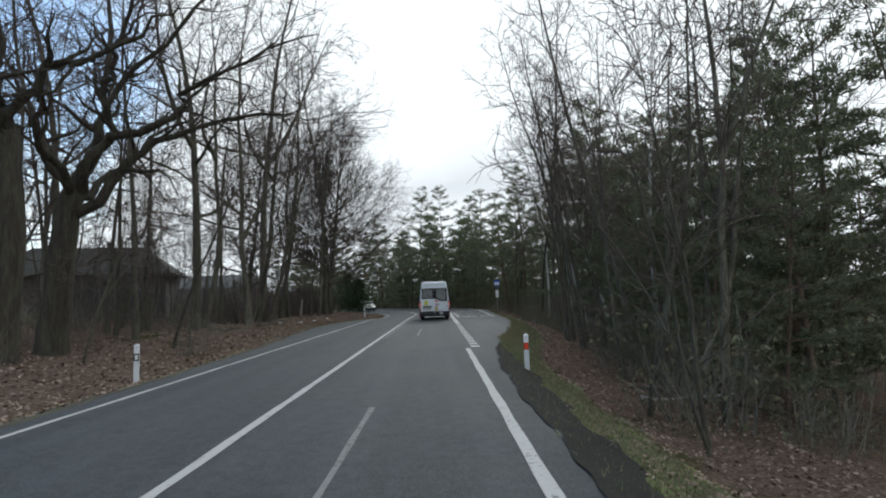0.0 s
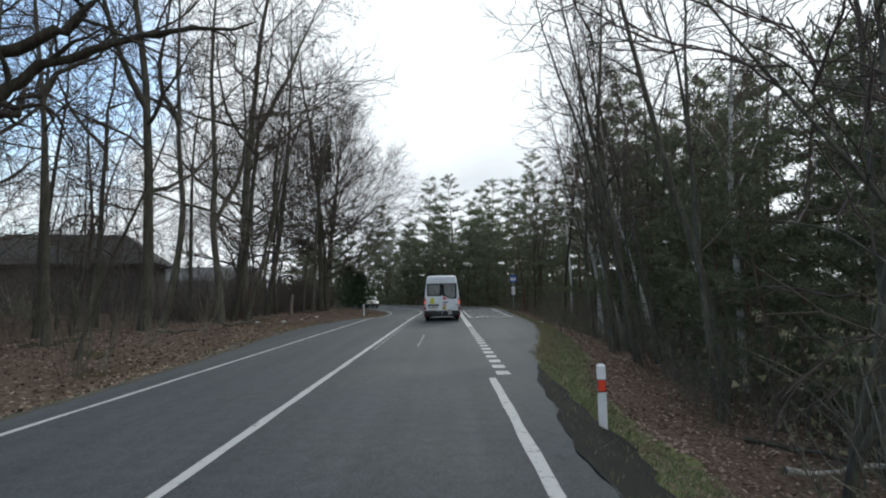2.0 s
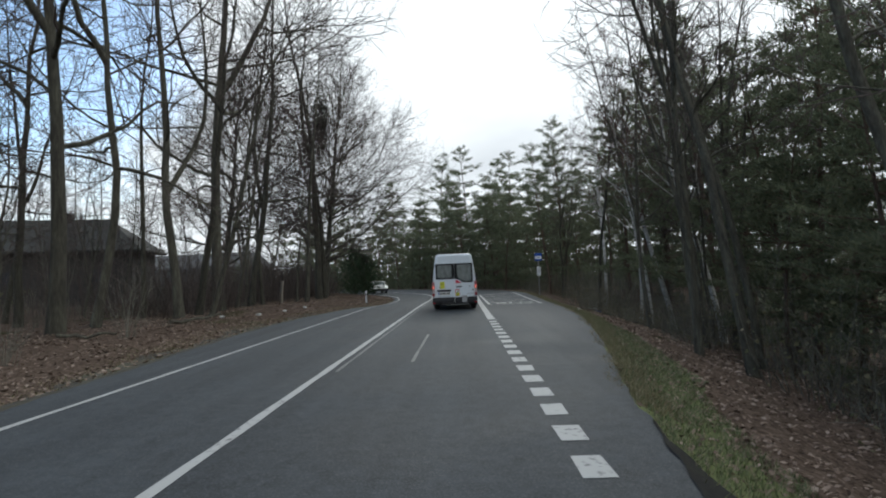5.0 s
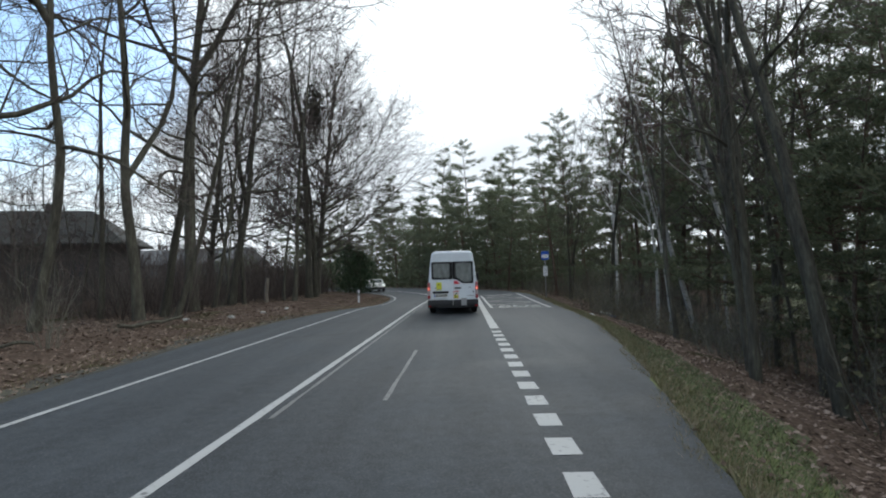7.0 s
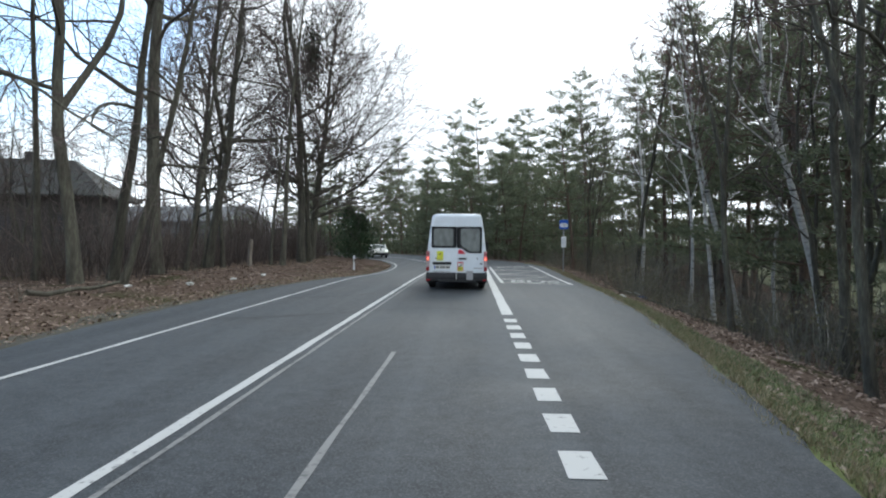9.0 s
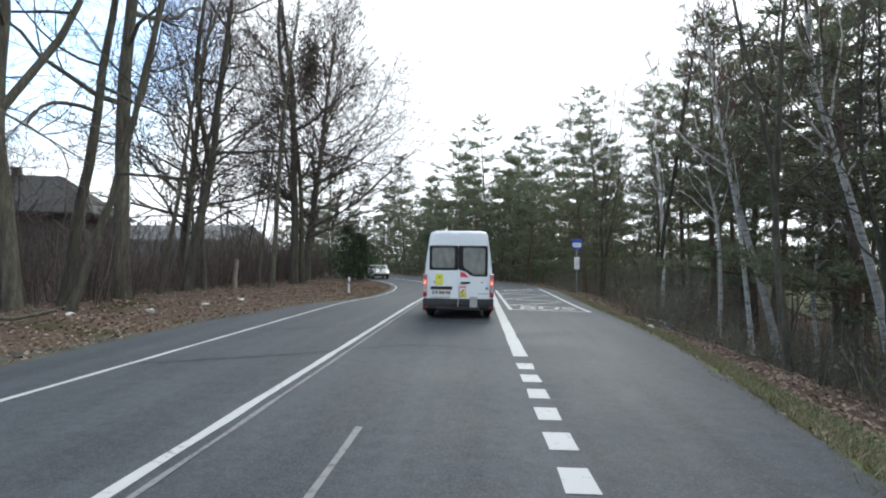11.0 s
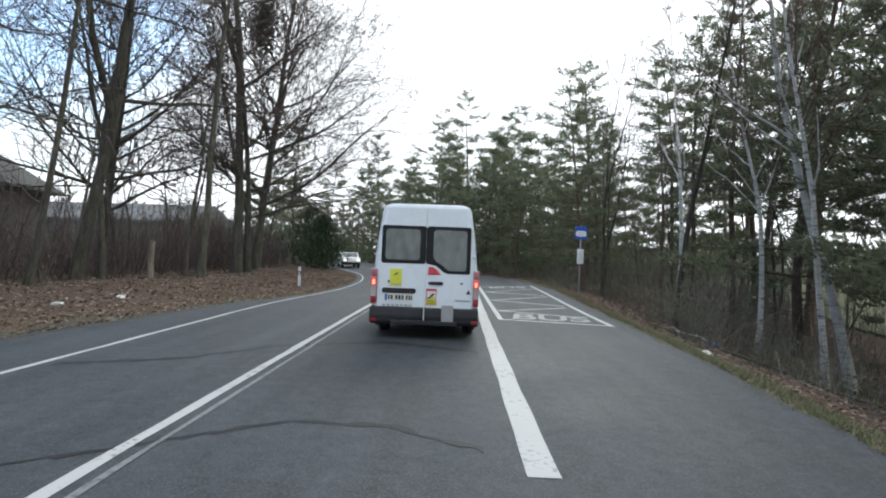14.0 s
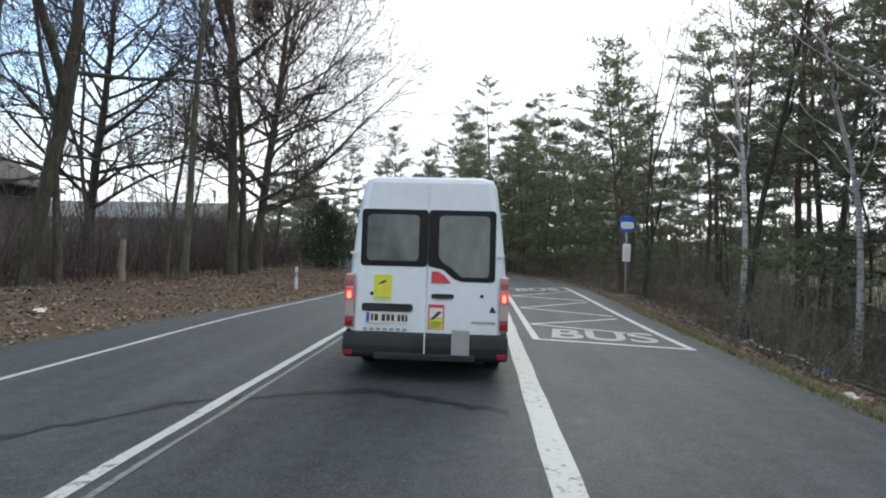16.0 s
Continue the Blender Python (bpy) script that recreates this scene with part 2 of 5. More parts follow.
DRY_GRASS = islands("dry_grass", [(0.10, 0.105, 0.05), (0.17, 0.155, 0.085), (0.24, 0.21, 0.13), (0.33, 0.29, 0.20)], 0.9, 0.1, 0.2)
BRAMBLE = islands("bramble_leaves", [(0.10, 0.092, 0.062), (0.17, 0.155, 0.105), (0.15, 0.155, 0.085), (0.25, 0.22, 0.16)], 0.95, 0.05, 0.35)
HEDGE = islands("hedge_twigs", [(0.062, 0.050, 0.045), (0.105, 0.085, 0.075), (0.165, 0.132, 0.115)], 0.9, 0.2)


# ---- mesh helpers ----
def mesh_of(name, verts, faces, mats, smooth=False):
    me = bpy.data.meshes.new(name)
    me.from_pydata([tuple(map(float, v)) for v in verts], [], [tuple(map(int, f)) for f in faces])
    for m in (mats if isinstance(mats, (list, tuple)) else [mats]):
        me.materials.append(m)
    if smooth:
        me.polygons.foreach_set("use_smooth", [True] * len(me.polygons))
    me.update()
    return me


def bm_mesh(name, bm, mat, smooth=False):
    me = bpy.data.meshes.new(name)
    bm.to_mesh(me)
    bm.free()
    me.materials.append(mat)
    if smooth:
        me.polygons.foreach_set("use_smooth", [True] * len(me.polygons))
    return me


def part(name, me, parent, label=""):
    ob = new(name, me)
    ob.parent = parent
    return tagged(ob, label) if label else ob


def thing(name, at=(0, 0, 0), turn=0.0, label="", category="", group="", kind=""):
    ob = new(name)
    ob.matrix_basis = pose(*at, 0, 0, turn)
    return tagged(ob, label, category, group, kind)


def box(bm, lo, hi, bevel=0.0):
    """A bevelled box between two corners, added to bm."""
    r = bmesh.ops.create_cube(bm, size=1.0)
    vs = r["verts"]
    for v in vs:
        v.co = Vector([lo[i] + (hi[i] - lo[i]) * (v.co[i] + 0.5) for i in range(3)])
    if bevel:
        es = list({e for v in vs for e in v.link_edges})
        bmesh.ops.bevel(bm, geom=es, offset=bevel, segments=2, affect="EDGES", profile=0.6)
    return bm


def box_mesh(name, lo, hi, mat, bevel=0.01):
    return bm_mesh(name, box(bmesh.new(), lo, hi, bevel), mat)


def prism_mesh(name, outline, lo, hi, axis, mat, bevel=0.0):
    """A flat outline of (a, b) pulled along an axis from lo to hi."""
    bm = bmesh.new()
    place = {"x": lambda a, b, c: (c, a, b), "y": lambda a, b, c: (a, c, b), "z": lambda a, b, c: (a, b, c)}[axis]
    low = [bm.verts.new(place(a, b, lo)) for a, b in outline]
    top = [bm.verts.new(place(a, b, hi)) for a, b in outline]
    n = len(outline)
    bm.faces.new(low[::-1])
    bm.faces.new(top)
    for i in range(n):
        bm.faces.new((low[i], low[(i + 1) % n], top[(i + 1) % n], top[i]))
    bmesh.ops.recalc_face_normals(bm, faces=bm.faces)
    if bevel:
        bmesh.ops.bevel(bm, geom=list(bm.edges), offset=bevel, segments=2, affect="EDGES", profile=0.6)
    return bm_mesh(name, bm, mat)


def cylinder_mesh(name, r, lo, hi, mat, axis="z", sides=20, r2=None):
    bm = bmesh.new()
    bmesh.ops.create_cone(bm, cap_ends=True, segments=sides, radius1=r, radius2=r if r2 is None else r2, depth=hi - lo)
    for v in bm.verts:
        v.co.z += (hi + lo) / 2
        if axis == "x":
            v.co = Vector((v.co.z, v.co.x, v.co.y))
        elif axis == "y":
            v.co = Vector((v.co.x, v.co.z, v.co.y))
    bmesh.ops.recalc_face_normals(bm, faces=bm.faces)
    return bm_mesh(name, bm, mat, True)


class Tubes:
    """Collects bent tapering tubes and gives them as one mesh."""

    def __init__(self):
        self.by = {}

    def add(self, pts, radii, sides):
        self.by.setdefault((len(pts), sides), []).append((pts, radii))

    def mesh(self, name, mat):
        vs, fs, base = [], [], 0
        for (n, k), items in self.by.items():
            P = np.array([p for p, _ in items], float)
            R = np.array([r for _, r in items], float)
            T = np.empty_like(P)
            T[:, 1:-1], T[:, 0], T[:, -1] = P[:, 2:] - P[:, :-2], P[:, 1] - P[:, 0], P[:, -1] - P[:, -2]
            T /= np.linalg.norm(T, axis=2, keepdims=True) + 1e-9
            ref = np.where(np.abs(T[:, :1, 2:3]) > 0.9, np.array([[[1.0, 0, 0]]]), np.array([[[0, 0, 1.0]]]))
            A = np.cross(T, np.broadcast_to(ref, T.shape))
            A /= np.linalg.norm(A, axis=2, keepdims=True) + 1e-9
            B = np.cross(T, A)
            an = np.arange(k) * 2 * np.pi / k
            V = P[:, :, None] + R[:, :, None, None] * (A[:, :, None] * np.cos(an)[:, None] + B[:, :, None] * np.sin(an)[:, None])
            b = len(items)
            vs.append(V.reshape(-1, 3))
            i, j, q = np.meshgrid(np.arange(b), np.arange(n - 1), np.arange(k), indexing="ij")
            at = lambda jj, qq: base + (i * n + jj) * k + qq % k
            fs.append(np.stack([at(j, q), at(j, q + 1), at(j + 1, q + 1), at(j + 1, q)], -1).reshape(-1, 4))
            base += b * n * k
        V, F = np.concatenate(vs), np.concatenate(fs)
        me = bpy.data.meshes.new(name)
        me.vertices.add(len(V))
        me.vertices.foreach_set("co", V.astype(np.float32).ravel())
        me.loops.add(F.size)
        me.loops.foreach_set("vertex_index", F.astype(np.int32).ravel())
        me.polygons.add(len(F))
        me.polygons.foreach_set("loop_start", np.arange(0, F.size, 4, dtype=np.int32))
        me.polygons.foreach_set("use_smooth", np.ones(len(F), bool))
        me.materials.append(mat)
        me.update(calc_edges=True)
        me.validate()
        return me


def tri_mesh(name, V, mat):
    """Loose triangles, V of shape (n, 3, 3), as one mesh."""
    n = len(V)
    me = bpy.data.meshes.new(name)
    me.vertices.add(3 * n)
    me.vertices.foreach_set("co", V.astype(np.float32).ravel())
    me.loops.add(3 * n)
    me.loops.foreach_set("vertex_index", np.arange(3 * n, dtype=np.int32))
    me.polygons.add(n)
    me.polygons.foreach_set("loop_start", np.arange(0, 3 * n, 3, dtype=np.int32))
    me.materials.append(mat)
    me.update(calc_edges=True)
    return me


def quad_mesh(name, V, mat):
    """Loose four-cornered pieces, V of shape (n, 4, 3), as one mesh."""
    n = len(V)
    me = bpy.data.meshes.new(name)
    me.vertices.add(4 * n)
    me.vertices.foreach_set("co", V.astype(np.float32).ravel())
    me.loops.add(4 * n)
    me.loops.foreach_set("vertex_index", np.arange(4 * n, dtype=np.int32))
    me.polygons.add(n)
    me.polygons.foreach_set("loop_start", np.arange(0, 4 * n, 4, dtype=np.int32))
    me.materials.append(mat)
    me.update(calc_edges=True)
    return me


# ---- the lie of the land ----
def smooth(a, b, x):
    u = np.clip((np.asarray(x, float) - a) / (b - a), 0, 1)
    return u * u * (3 - 2 * u)


def bend(y):
    """The road runs straight, then bends to the left."""
    return -np.maximum(np.asarray(y, float) - 53, 0) ** 2 / 105


def eased(y, ys, xs):
    """A course through the given places with its corners rounded off."""
    y = np.asarray(y, float)
    return sum(np.interp(y + d, ys, xs) for d in (-3, -2, -1, 0, 1, 2, 3)) / 7


def edge_right(y):
    return bend(y) + eased(y, [-40, 11, 14, 18, 22, 25, 29, 33, 40, 50, 60, 75], [1.6, 1.65, 1.9, 2.35, 3.2, 3.75, 4.35, 4.8, 5.1, 5.0, 4.0, 2.0])


def edge_left(y):
    return bend(y) + eased(y, [-40, 8, 14, 20, 27, 33, 38, 42, 47, 75], [-5.0, -5.0, -5.2, -5.5, -6.2, -6.5, -6.1, -5.4, -5.0, -5.0])


def bank(x, y):
    """The road leans into its bend."""
    return 0.05 * smooth(40, 53, y) * np.clip(np.asarray(x, float) - bend(y), -8, 7)


def ground_z(x, y):
    x, y = np.asarray(x, float), np.asarray(y, float)
    r, l = x - edge_right(y), edge_left(y) - x
    z = np.where(l > 0, bank(edge_left(y), y) * (1 - smooth(0, 6, l)), bank(x, y))
    fall = smooth(48, 64, y)
    right = -np.interp(r, [0, 0.15, 0.7, 2.0, 4.5, 8, 14, 30], [0, 0.05, 0.22, 0.55, 1.35, 2.1, 2.5, 2.6])
    left = np.interp(l, [0, 0.3, 1.5, 4, 10, 30], [0, -0.03, 0.10, 0.18, 0.22, 0.15]) - 0.3 * (1 - smooth(16, 26, y)) * smooth(0.2, 1.2, l) * (1 - 0.6 * smooth(2, 5, l))
    rough = 0.06 * np.sin(x * 1.9 + 0.6 * np.sin(y * 1.3)) * np.sin(y * 1.55 + np.sin(x)) + 0.04 * np.sin(3.7 * x + 1.1 * y) * np.sin(2.9 * y - x)
    right = right * (1 + 0.7 * (1 - smooth(15, 24, y)) * (1 - smooth(2, 5, r)))
    out = np.where(r > 0, right * (1 - 0.7 * fall), np.where(l > 0, left, -0.06))
    return z + out + rough * smooth(0.3, 2.0, np.maximum(r, l))


def gz(x, y):
    return float(ground_z(x, y))


def grid_mesh(name, xs_of, ys, zf, mat):
    """A sheet: for each y a row of x places from xs_of(y)."""
    rows = [np.asarray(xs_of(y), float) for y in ys]
    n = len(rows[0])
    V = np.array([[(x, y, 0) for x in row] for row, y in zip(rows, ys)], float).reshape(-1, 3)
    V[:, 2] = zf(V[:, 0], V[:, 1])
    F = [(i * n + j, i * n + j + 1, (i + 1) * n + j + 1, (i + 1) * n + j) for i in range(len(ys) - 1) for j in range(n - 1)]
    return mesh_of(name, V, F, mat, True)


def ground_xs(y):
    far = np.geomspace(1, 1500, 30)
    el, er = float(edge_left(y)), float(edge_right(y))
    near = np.concatenate([np.linspace(0, 2, 6), np.linspace(2.5, 12, 20), np.linspace(13, 34, 14)])
    return np.concatenate([el - 34 - far[::-1], el - near[::-1], np.linspace(el + 0.3, er - 0.3, 6), er + near, er + 34 + far])


GY = np.concatenate([-np.geomspace(40, 1500, 14)[::-1], np.linspace(-36, -4, 12), np.arange(-3, 62, 0.6), np.linspace(63, 110, 40), np.geomspace(115, 1800, 16)])
ground = tagged(new("ground", grid_mesh("ground", ground_xs, GY, ground_z, GROUND)), "brown woodland ground covered with fallen leaves", "ground", kind="structure")
def ragged(y, k):
    return 0.03 * math.sin(1.7 * y + k) + 0.02 * math.sin(4.3 * y + 2 * k) + 0.012 * math.sin(9.1 * y + k)


VERGE = mottled("grass_turf", [(0.3, (0.03, 0.03, 0.017)), (0.45, (0.08, 0.092, 0.032)), (0.60, (0.135, 0.16, 0.05)), (0.75, (0.20, 0.19, 0.09))], 0.9, 22, 0.95, 0.6)


def uneven(y, k):
    return 0.22 * math.sin(0.9 * y + k) + 0.14 * math.sin(2.3 * y + 2 * k) + 0.07 * math.sin(6.1 * y + k)


VY = np.arange(-3, 44, 0.2)


def mud_width(y):
    return 0.06 + 0.85 * smooth(-2, 4, y) * (1 - smooth(12.5, 17.5, y)) + 0.10 * np.sin(2.1 * y) + 0.06 * np.sin(5.3 * y + 1)


def verge_width(y):
    return 1.25 + 0.95 * (1 - smooth(9, 18, y)) - 0.55 * smooth(24, 34, y) - 0.6 * smooth(37, 44, y)


verge = tagged(new("verge", grid_mesh("verge", lambda y: np.linspace(float(edge_right(y)) - 0.05 + ragged(y, 4), float(edge_right(y) + verge_width(y)) + uneven(y, 1) * float(1 - smooth(36, 43, y)), 12), VY, lambda x, y: ground_z(x, y) + 0.012, VERGE)),
               "mossy green grass verge beside the asphalt", "verge", kind="structure")
shoulder = tagged(new("shoulder", grid_mesh("shoulder", lambda y: np.linspace(float(edge_left(y)) - 0.55 + uneven(y, 3) * 0.7, float(edge_left(y)) + 0.05 + ragged(y, 1), 6), VY, lambda x, y: ground_z(x, y) + 0.012, DIRT)),
                  "dark dirt shoulder along the asphalt", "shoulder", kind="structure")
MUD = mottled("wet_mud", [(0.3, (0.015, 0.015, 0.015)), (0.55, (0.028, 0.027, 0.025)), (0.72, (0.048, 0.05, 0.034))], 1.5, 25, 0.9, 0.4, spec=0.1)
mud = tagged(new("mud_patch", grid_mesh("mud_patch", lambda y: float(edge_right(y)) + np.linspace(ragged(y, 4) - 0.02, max(ragged(y, 4) + 0.02, float(mud_width(y))), 8), np.arange(-2, 17.6, 0.1), lambda x, y: ground_z(np.maximum(x, edge_right(y) + 0.001), y) + 0.02, MUD)),
             "dark wet mud between asphalt and grass", "mud", kind="structure")
MEADOW = mottled("meadow_grass", [(0.3, (0.05, 0.054, 0.03)), (0.5, (0.085, 0.09, 0.05)), (0.7, (0.13, 0.125, 0.078))], 0.25, 8, 1.0, 0.4, spec=0.1)
meadow = tagged(new("meadow", grid_mesh("meadow", lambda y: np.linspace(21.5 + 1.2 * math.sin(0.3 * y), 46, 16), np.arange(-30, 120, 2.5), lambda x, y: ground_z(x, y) + 0.14, MEADOW)),
                "dull green meadow behind the belt of trees", "meadow", kind="structure")
RY = np.concatenate([np.linspace(-60, -4, 15), np.arange(-3, 62, 0.2), np.arange(62, 100, 0.5)])


road = tagged(new("road", grid_mesh("road", lambda y: np.linspace(float(edge_left(y)) + ragged(y, 1), float(edge_right(y)) + ragged(y, 4), 12), RY, bank, ASPHALT)),
              "grey asphalt country road with a bus bay", "road", kind="structure")


def strip(name, x0, x1, y0, y1, mat, lift=0.006, step=0.5, label="", parent=None):
    """A painted line between two offsets from the road's axis."""
    ys = np.linspace(y0, y1, max(2, int((y1 - y0) / step) + 1))
    wob = lambda y, k: 0.006 * math.sin(9 * y + k) + 0.004 * math.sin(23 * y + k)
    me = grid_mesh(name, lambda y: (float(bend(y)) + x0 + wob(y, 0), float(bend(y)) + x1 + wob(y, 2)), ys, lambda x, y: bank(x, y) + lift, mat)
    return tagged(new(name, me), label, "road marking", kind="structure")


strip("centre_line", -1.835, -1.715, -60, 95, PAINT, label="continuous white centre line on the asphalt")
strip("old_centre_line", -1.605, -1.55, 21, 60, PAINT_OLD, label="faint worn line beside the white centre line")
strip("edge_line_left", -4.655, -4.56, -60, 95, PAINT, label="thin white edge line of the road")
strip("edge_line_right", 1.19, 1.32, -60, 15.65, PAINT, label="thin white edge line of the road")
strip("bay_line", 1.38, 1.63, 30.65, 58, PAINT, label="wide white line along the bus bay")
for y0, y1 in ((2.4, 7.6), (21.8, 26.4)):
    strip("old_lane_dash", *((-0.50, -0.43) if y0 < 10 else (-0.42, -0.36)), y0, y1, PAINT_OLD, label="faint remains of an old lane dash")
for k in range(16):
    y1 = 30.0 - 0.9 * k
    d = strip("bay_dash", 1.38, 1.63, y1 - 0.49, y1, PAINT, label="short white dash between lane and bus bay")
    tagged(d, group="dashes of the bus bay")


def stroke(a, b, w):
    """A painted stroke between two places on the road."""
    a, b = Vector((*a, 0)), Vector((*b, 0))
    s = Vector((-(b - a).y, (b - a).x, 0)).normalized() * w / 2
    n = max(2, int((b - a).length / 0.5))
    V, F = [], []
    for i in range(n + 1):
        p = a.lerp(b, i / n)
        for q in (p - s, p + s):
            V.append((q.x, q.y, float(bank(q.x, q.y)) + 0.007))
        if i:
            F.append((2 * i - 2, 2 * i - 1, 2 * i + 1, 2 * i))
    return V, F


stop = tagged(new("bus_stop_marking", mesh_of("bus_stop_marking", *(lambda ps: (
    [v for V, F in ps for v in V], [tuple(i + sum(len(q[0]) for q in ps[:k]) for i in f) for k, (V, F) in enumerate(ps) for f in F]))(
    [stroke(a, b, w) for a, b, w in (
        ((1.9, 40.35), (4.62, 39.82), 0.13), ((4.55, 39.85), (4.2, 52.0), 0.13), ((1.93, 40.3), (1.8, 52.0), 0.13),
        ((4.3, 41.3), (2.0, 42.35), 0.11), ((2.0, 42.35), (4.2, 43.6), 0.11), ((4.2, 44.0), (2.0, 45.5), 0.11), ((2.0, 45.5), (4.15, 47.0), 0.11),
        ((4.1, 47.4), (1.95, 48.9), 0.11), ((1.95, 48.9), (4.1, 50.4), 0.11), ((1.8, 52.0), (4.2, 52.0), 0.13))]), PAINT)),
    "white zigzag box of a bus stop painted on asphalt", "road marking", kind="structure")


TAR = mottled("tar_seam", [(0.3, (0.012, 0.0125, 0.0135)), (0.7, (0.024, 0.025, 0.027))], 5, 40, 0.7, 0.2, spec=0.25)


def seam(pts, w, seed):
    """A wandering crack filled with tar across the road."""
    r = random.Random(seed)
    V, F = [], []
    fine = []
    for a, c in zip(pts, pts[1:]):
        n = max(2, int(math.dist(a, c) / 0.12))
        fine += [(a[0] + (c[0] - a[0]) * i / n + r.gauss(0, 0.012), a[1] + (c[1] - a[1]) * i / n + r.gauss(0, 0.03)) for i in range(n)]
    for i, (x, y) in enumerate(fine):
        h = w * r.uniform(0.25, 1.0) / 2
        for q in (-h, h):
            V.append((x, y + q, float(bank(x, y)) + 0.004))
        if i:
            F.append((2 * i - 2, 2 * i - 1, 2 * i + 1, 2 * i))
    return tagged(new("tar_seam", mesh_of("tar_seam", V, F, TAR)), "dark wandering tar seam across the asphalt", "road surface", kind="structure")


for i, (pts, w) in enumerate((([(-4.4, 33.6), (-3.0, 34.3), (-2.1, 35.5), (-0.4, 36.3), (0.6, 35.9), (1.3, 35.6)], 0.26), ([(-4.5, 29.3), (-2.9, 30.1), (-0.7, 31.7), (0.2, 31.7), (1.2, 31.1)], 0.18))):
    seam(pts, w, i)


def lettering(name, text, size, wide, m, mat, thick=0.0):
    c = bpy.data.curves.new(name, "FONT")
    c.body, c.size, c.align_x, c.extrude, c.offset = text, size, "CENTER", thick, 0.02 * size
    tmp = new(name + "_tmp", c)
    bpy.context.view_layer.update()
    me = bpy.data.meshes.new_from_object(tmp)
    bpy.data.objects.remove(tmp)
    me.materials.clear()
    me.materials.append(mat)
    ob = new(name, me)
    ob.matrix_basis = m @ Matrix.Diagonal((wide, 1, 1, 1))
    return ob


tagged(lettering("bus_letters", "BUS", 1.6, 0.74, pose(3.2, 40.5, 0.008, 0.5, -0.2, -8), PAINT_DULL), "white letters BUS painted on asphalt", "road marking", kind="structure")
tagged(lettering("bus_letters", "BUS", 1.55, 0.62, pose(3.0, 50.5, 0.17, 0.3, -2.4, 0), PAINT_DULL), "white letters BUS painted on asphalt", "road marking", kind="structure")


# ---- trees ----
def unit(v):
    return v / (np.linalg.norm(v) + 1e-9)


def bough(rng, start, way, length, r0, n, rise=0.0, wander=0.15, tip=0.25):
    """A wandering tapering line: points and radii."""
    p, d, pts = np.array(start, float), unit(np.array(way, float)), []
    step = length / (n - 1)
    for i in range(n):
        pts.append(p.copy())
        d = unit(d + rng.normal(0, wander, 3) + np.array((0, 0, rise)))
        p = p + d * step
    return np.array(pts), r0 * np.linspace(1, tip, n)


def off(rng, d, angle):
    """A direction that leaves d by an angle, anywhere round it."""
    s = rng.normal(0, 1, 3)
    s = unit(s - d * np.dot(s, d))
    return unit(d * math.cos(angle) + s * math.sin(angle))


def along(pts, f):
    i = min(int(f * (len(pts) - 1)), len(pts) - 2)
    u = f * (len(pts) - 1) - i
    return pts[i] * (1 - u) + pts[i + 1] * u, unit(pts[i + 1] - pts[i])


def twiggy(rng, tubes, limb, radii, n2, n3, len2, fine=0.008, up=0.12, first=0.2):
    """Side branches and twigs along a limb."""
    L = np.linalg.norm(np.diff(limb, axis=0), axis=1).sum()
    for a in range(n2):
        f = first + (1 - first) * (a + rng.random()) / n2
        p, d = along(limb, min(f, 0.99))
        rr = max(fine * 1.5, np.interp(f, np.linspace(0, 1, len(radii)), radii) * 0.5)
        l2 = L * len2 * (1.15 - 0.7 * f) * rng.uniform(0.6, 1.3)
        sub, sr = bough(rng, p, off(rng, d, rng.uniform(0.5, 1.0)), l2, rr, 4, up * 0.6, 0.16, fine / rr)
        tubes.add(sub, sr, 3)
        for b in range(n3):
            g = (b + rng.random()) / n3
            q, e = along(sub, min(0.15 + 0.85 * g, 0.99))
            l3 = l2 * rng.uniform(0.25, 0.6) * (1.2 - 0.6 * g)
            tw, tr = bough(rng, q, off(rng, e, rng.uniform(0.4, 0.9)), l3, fine * 1.1, 2, up * 0.5, 0.15, 0.5)
            tubes.add(tw, tr, 3)


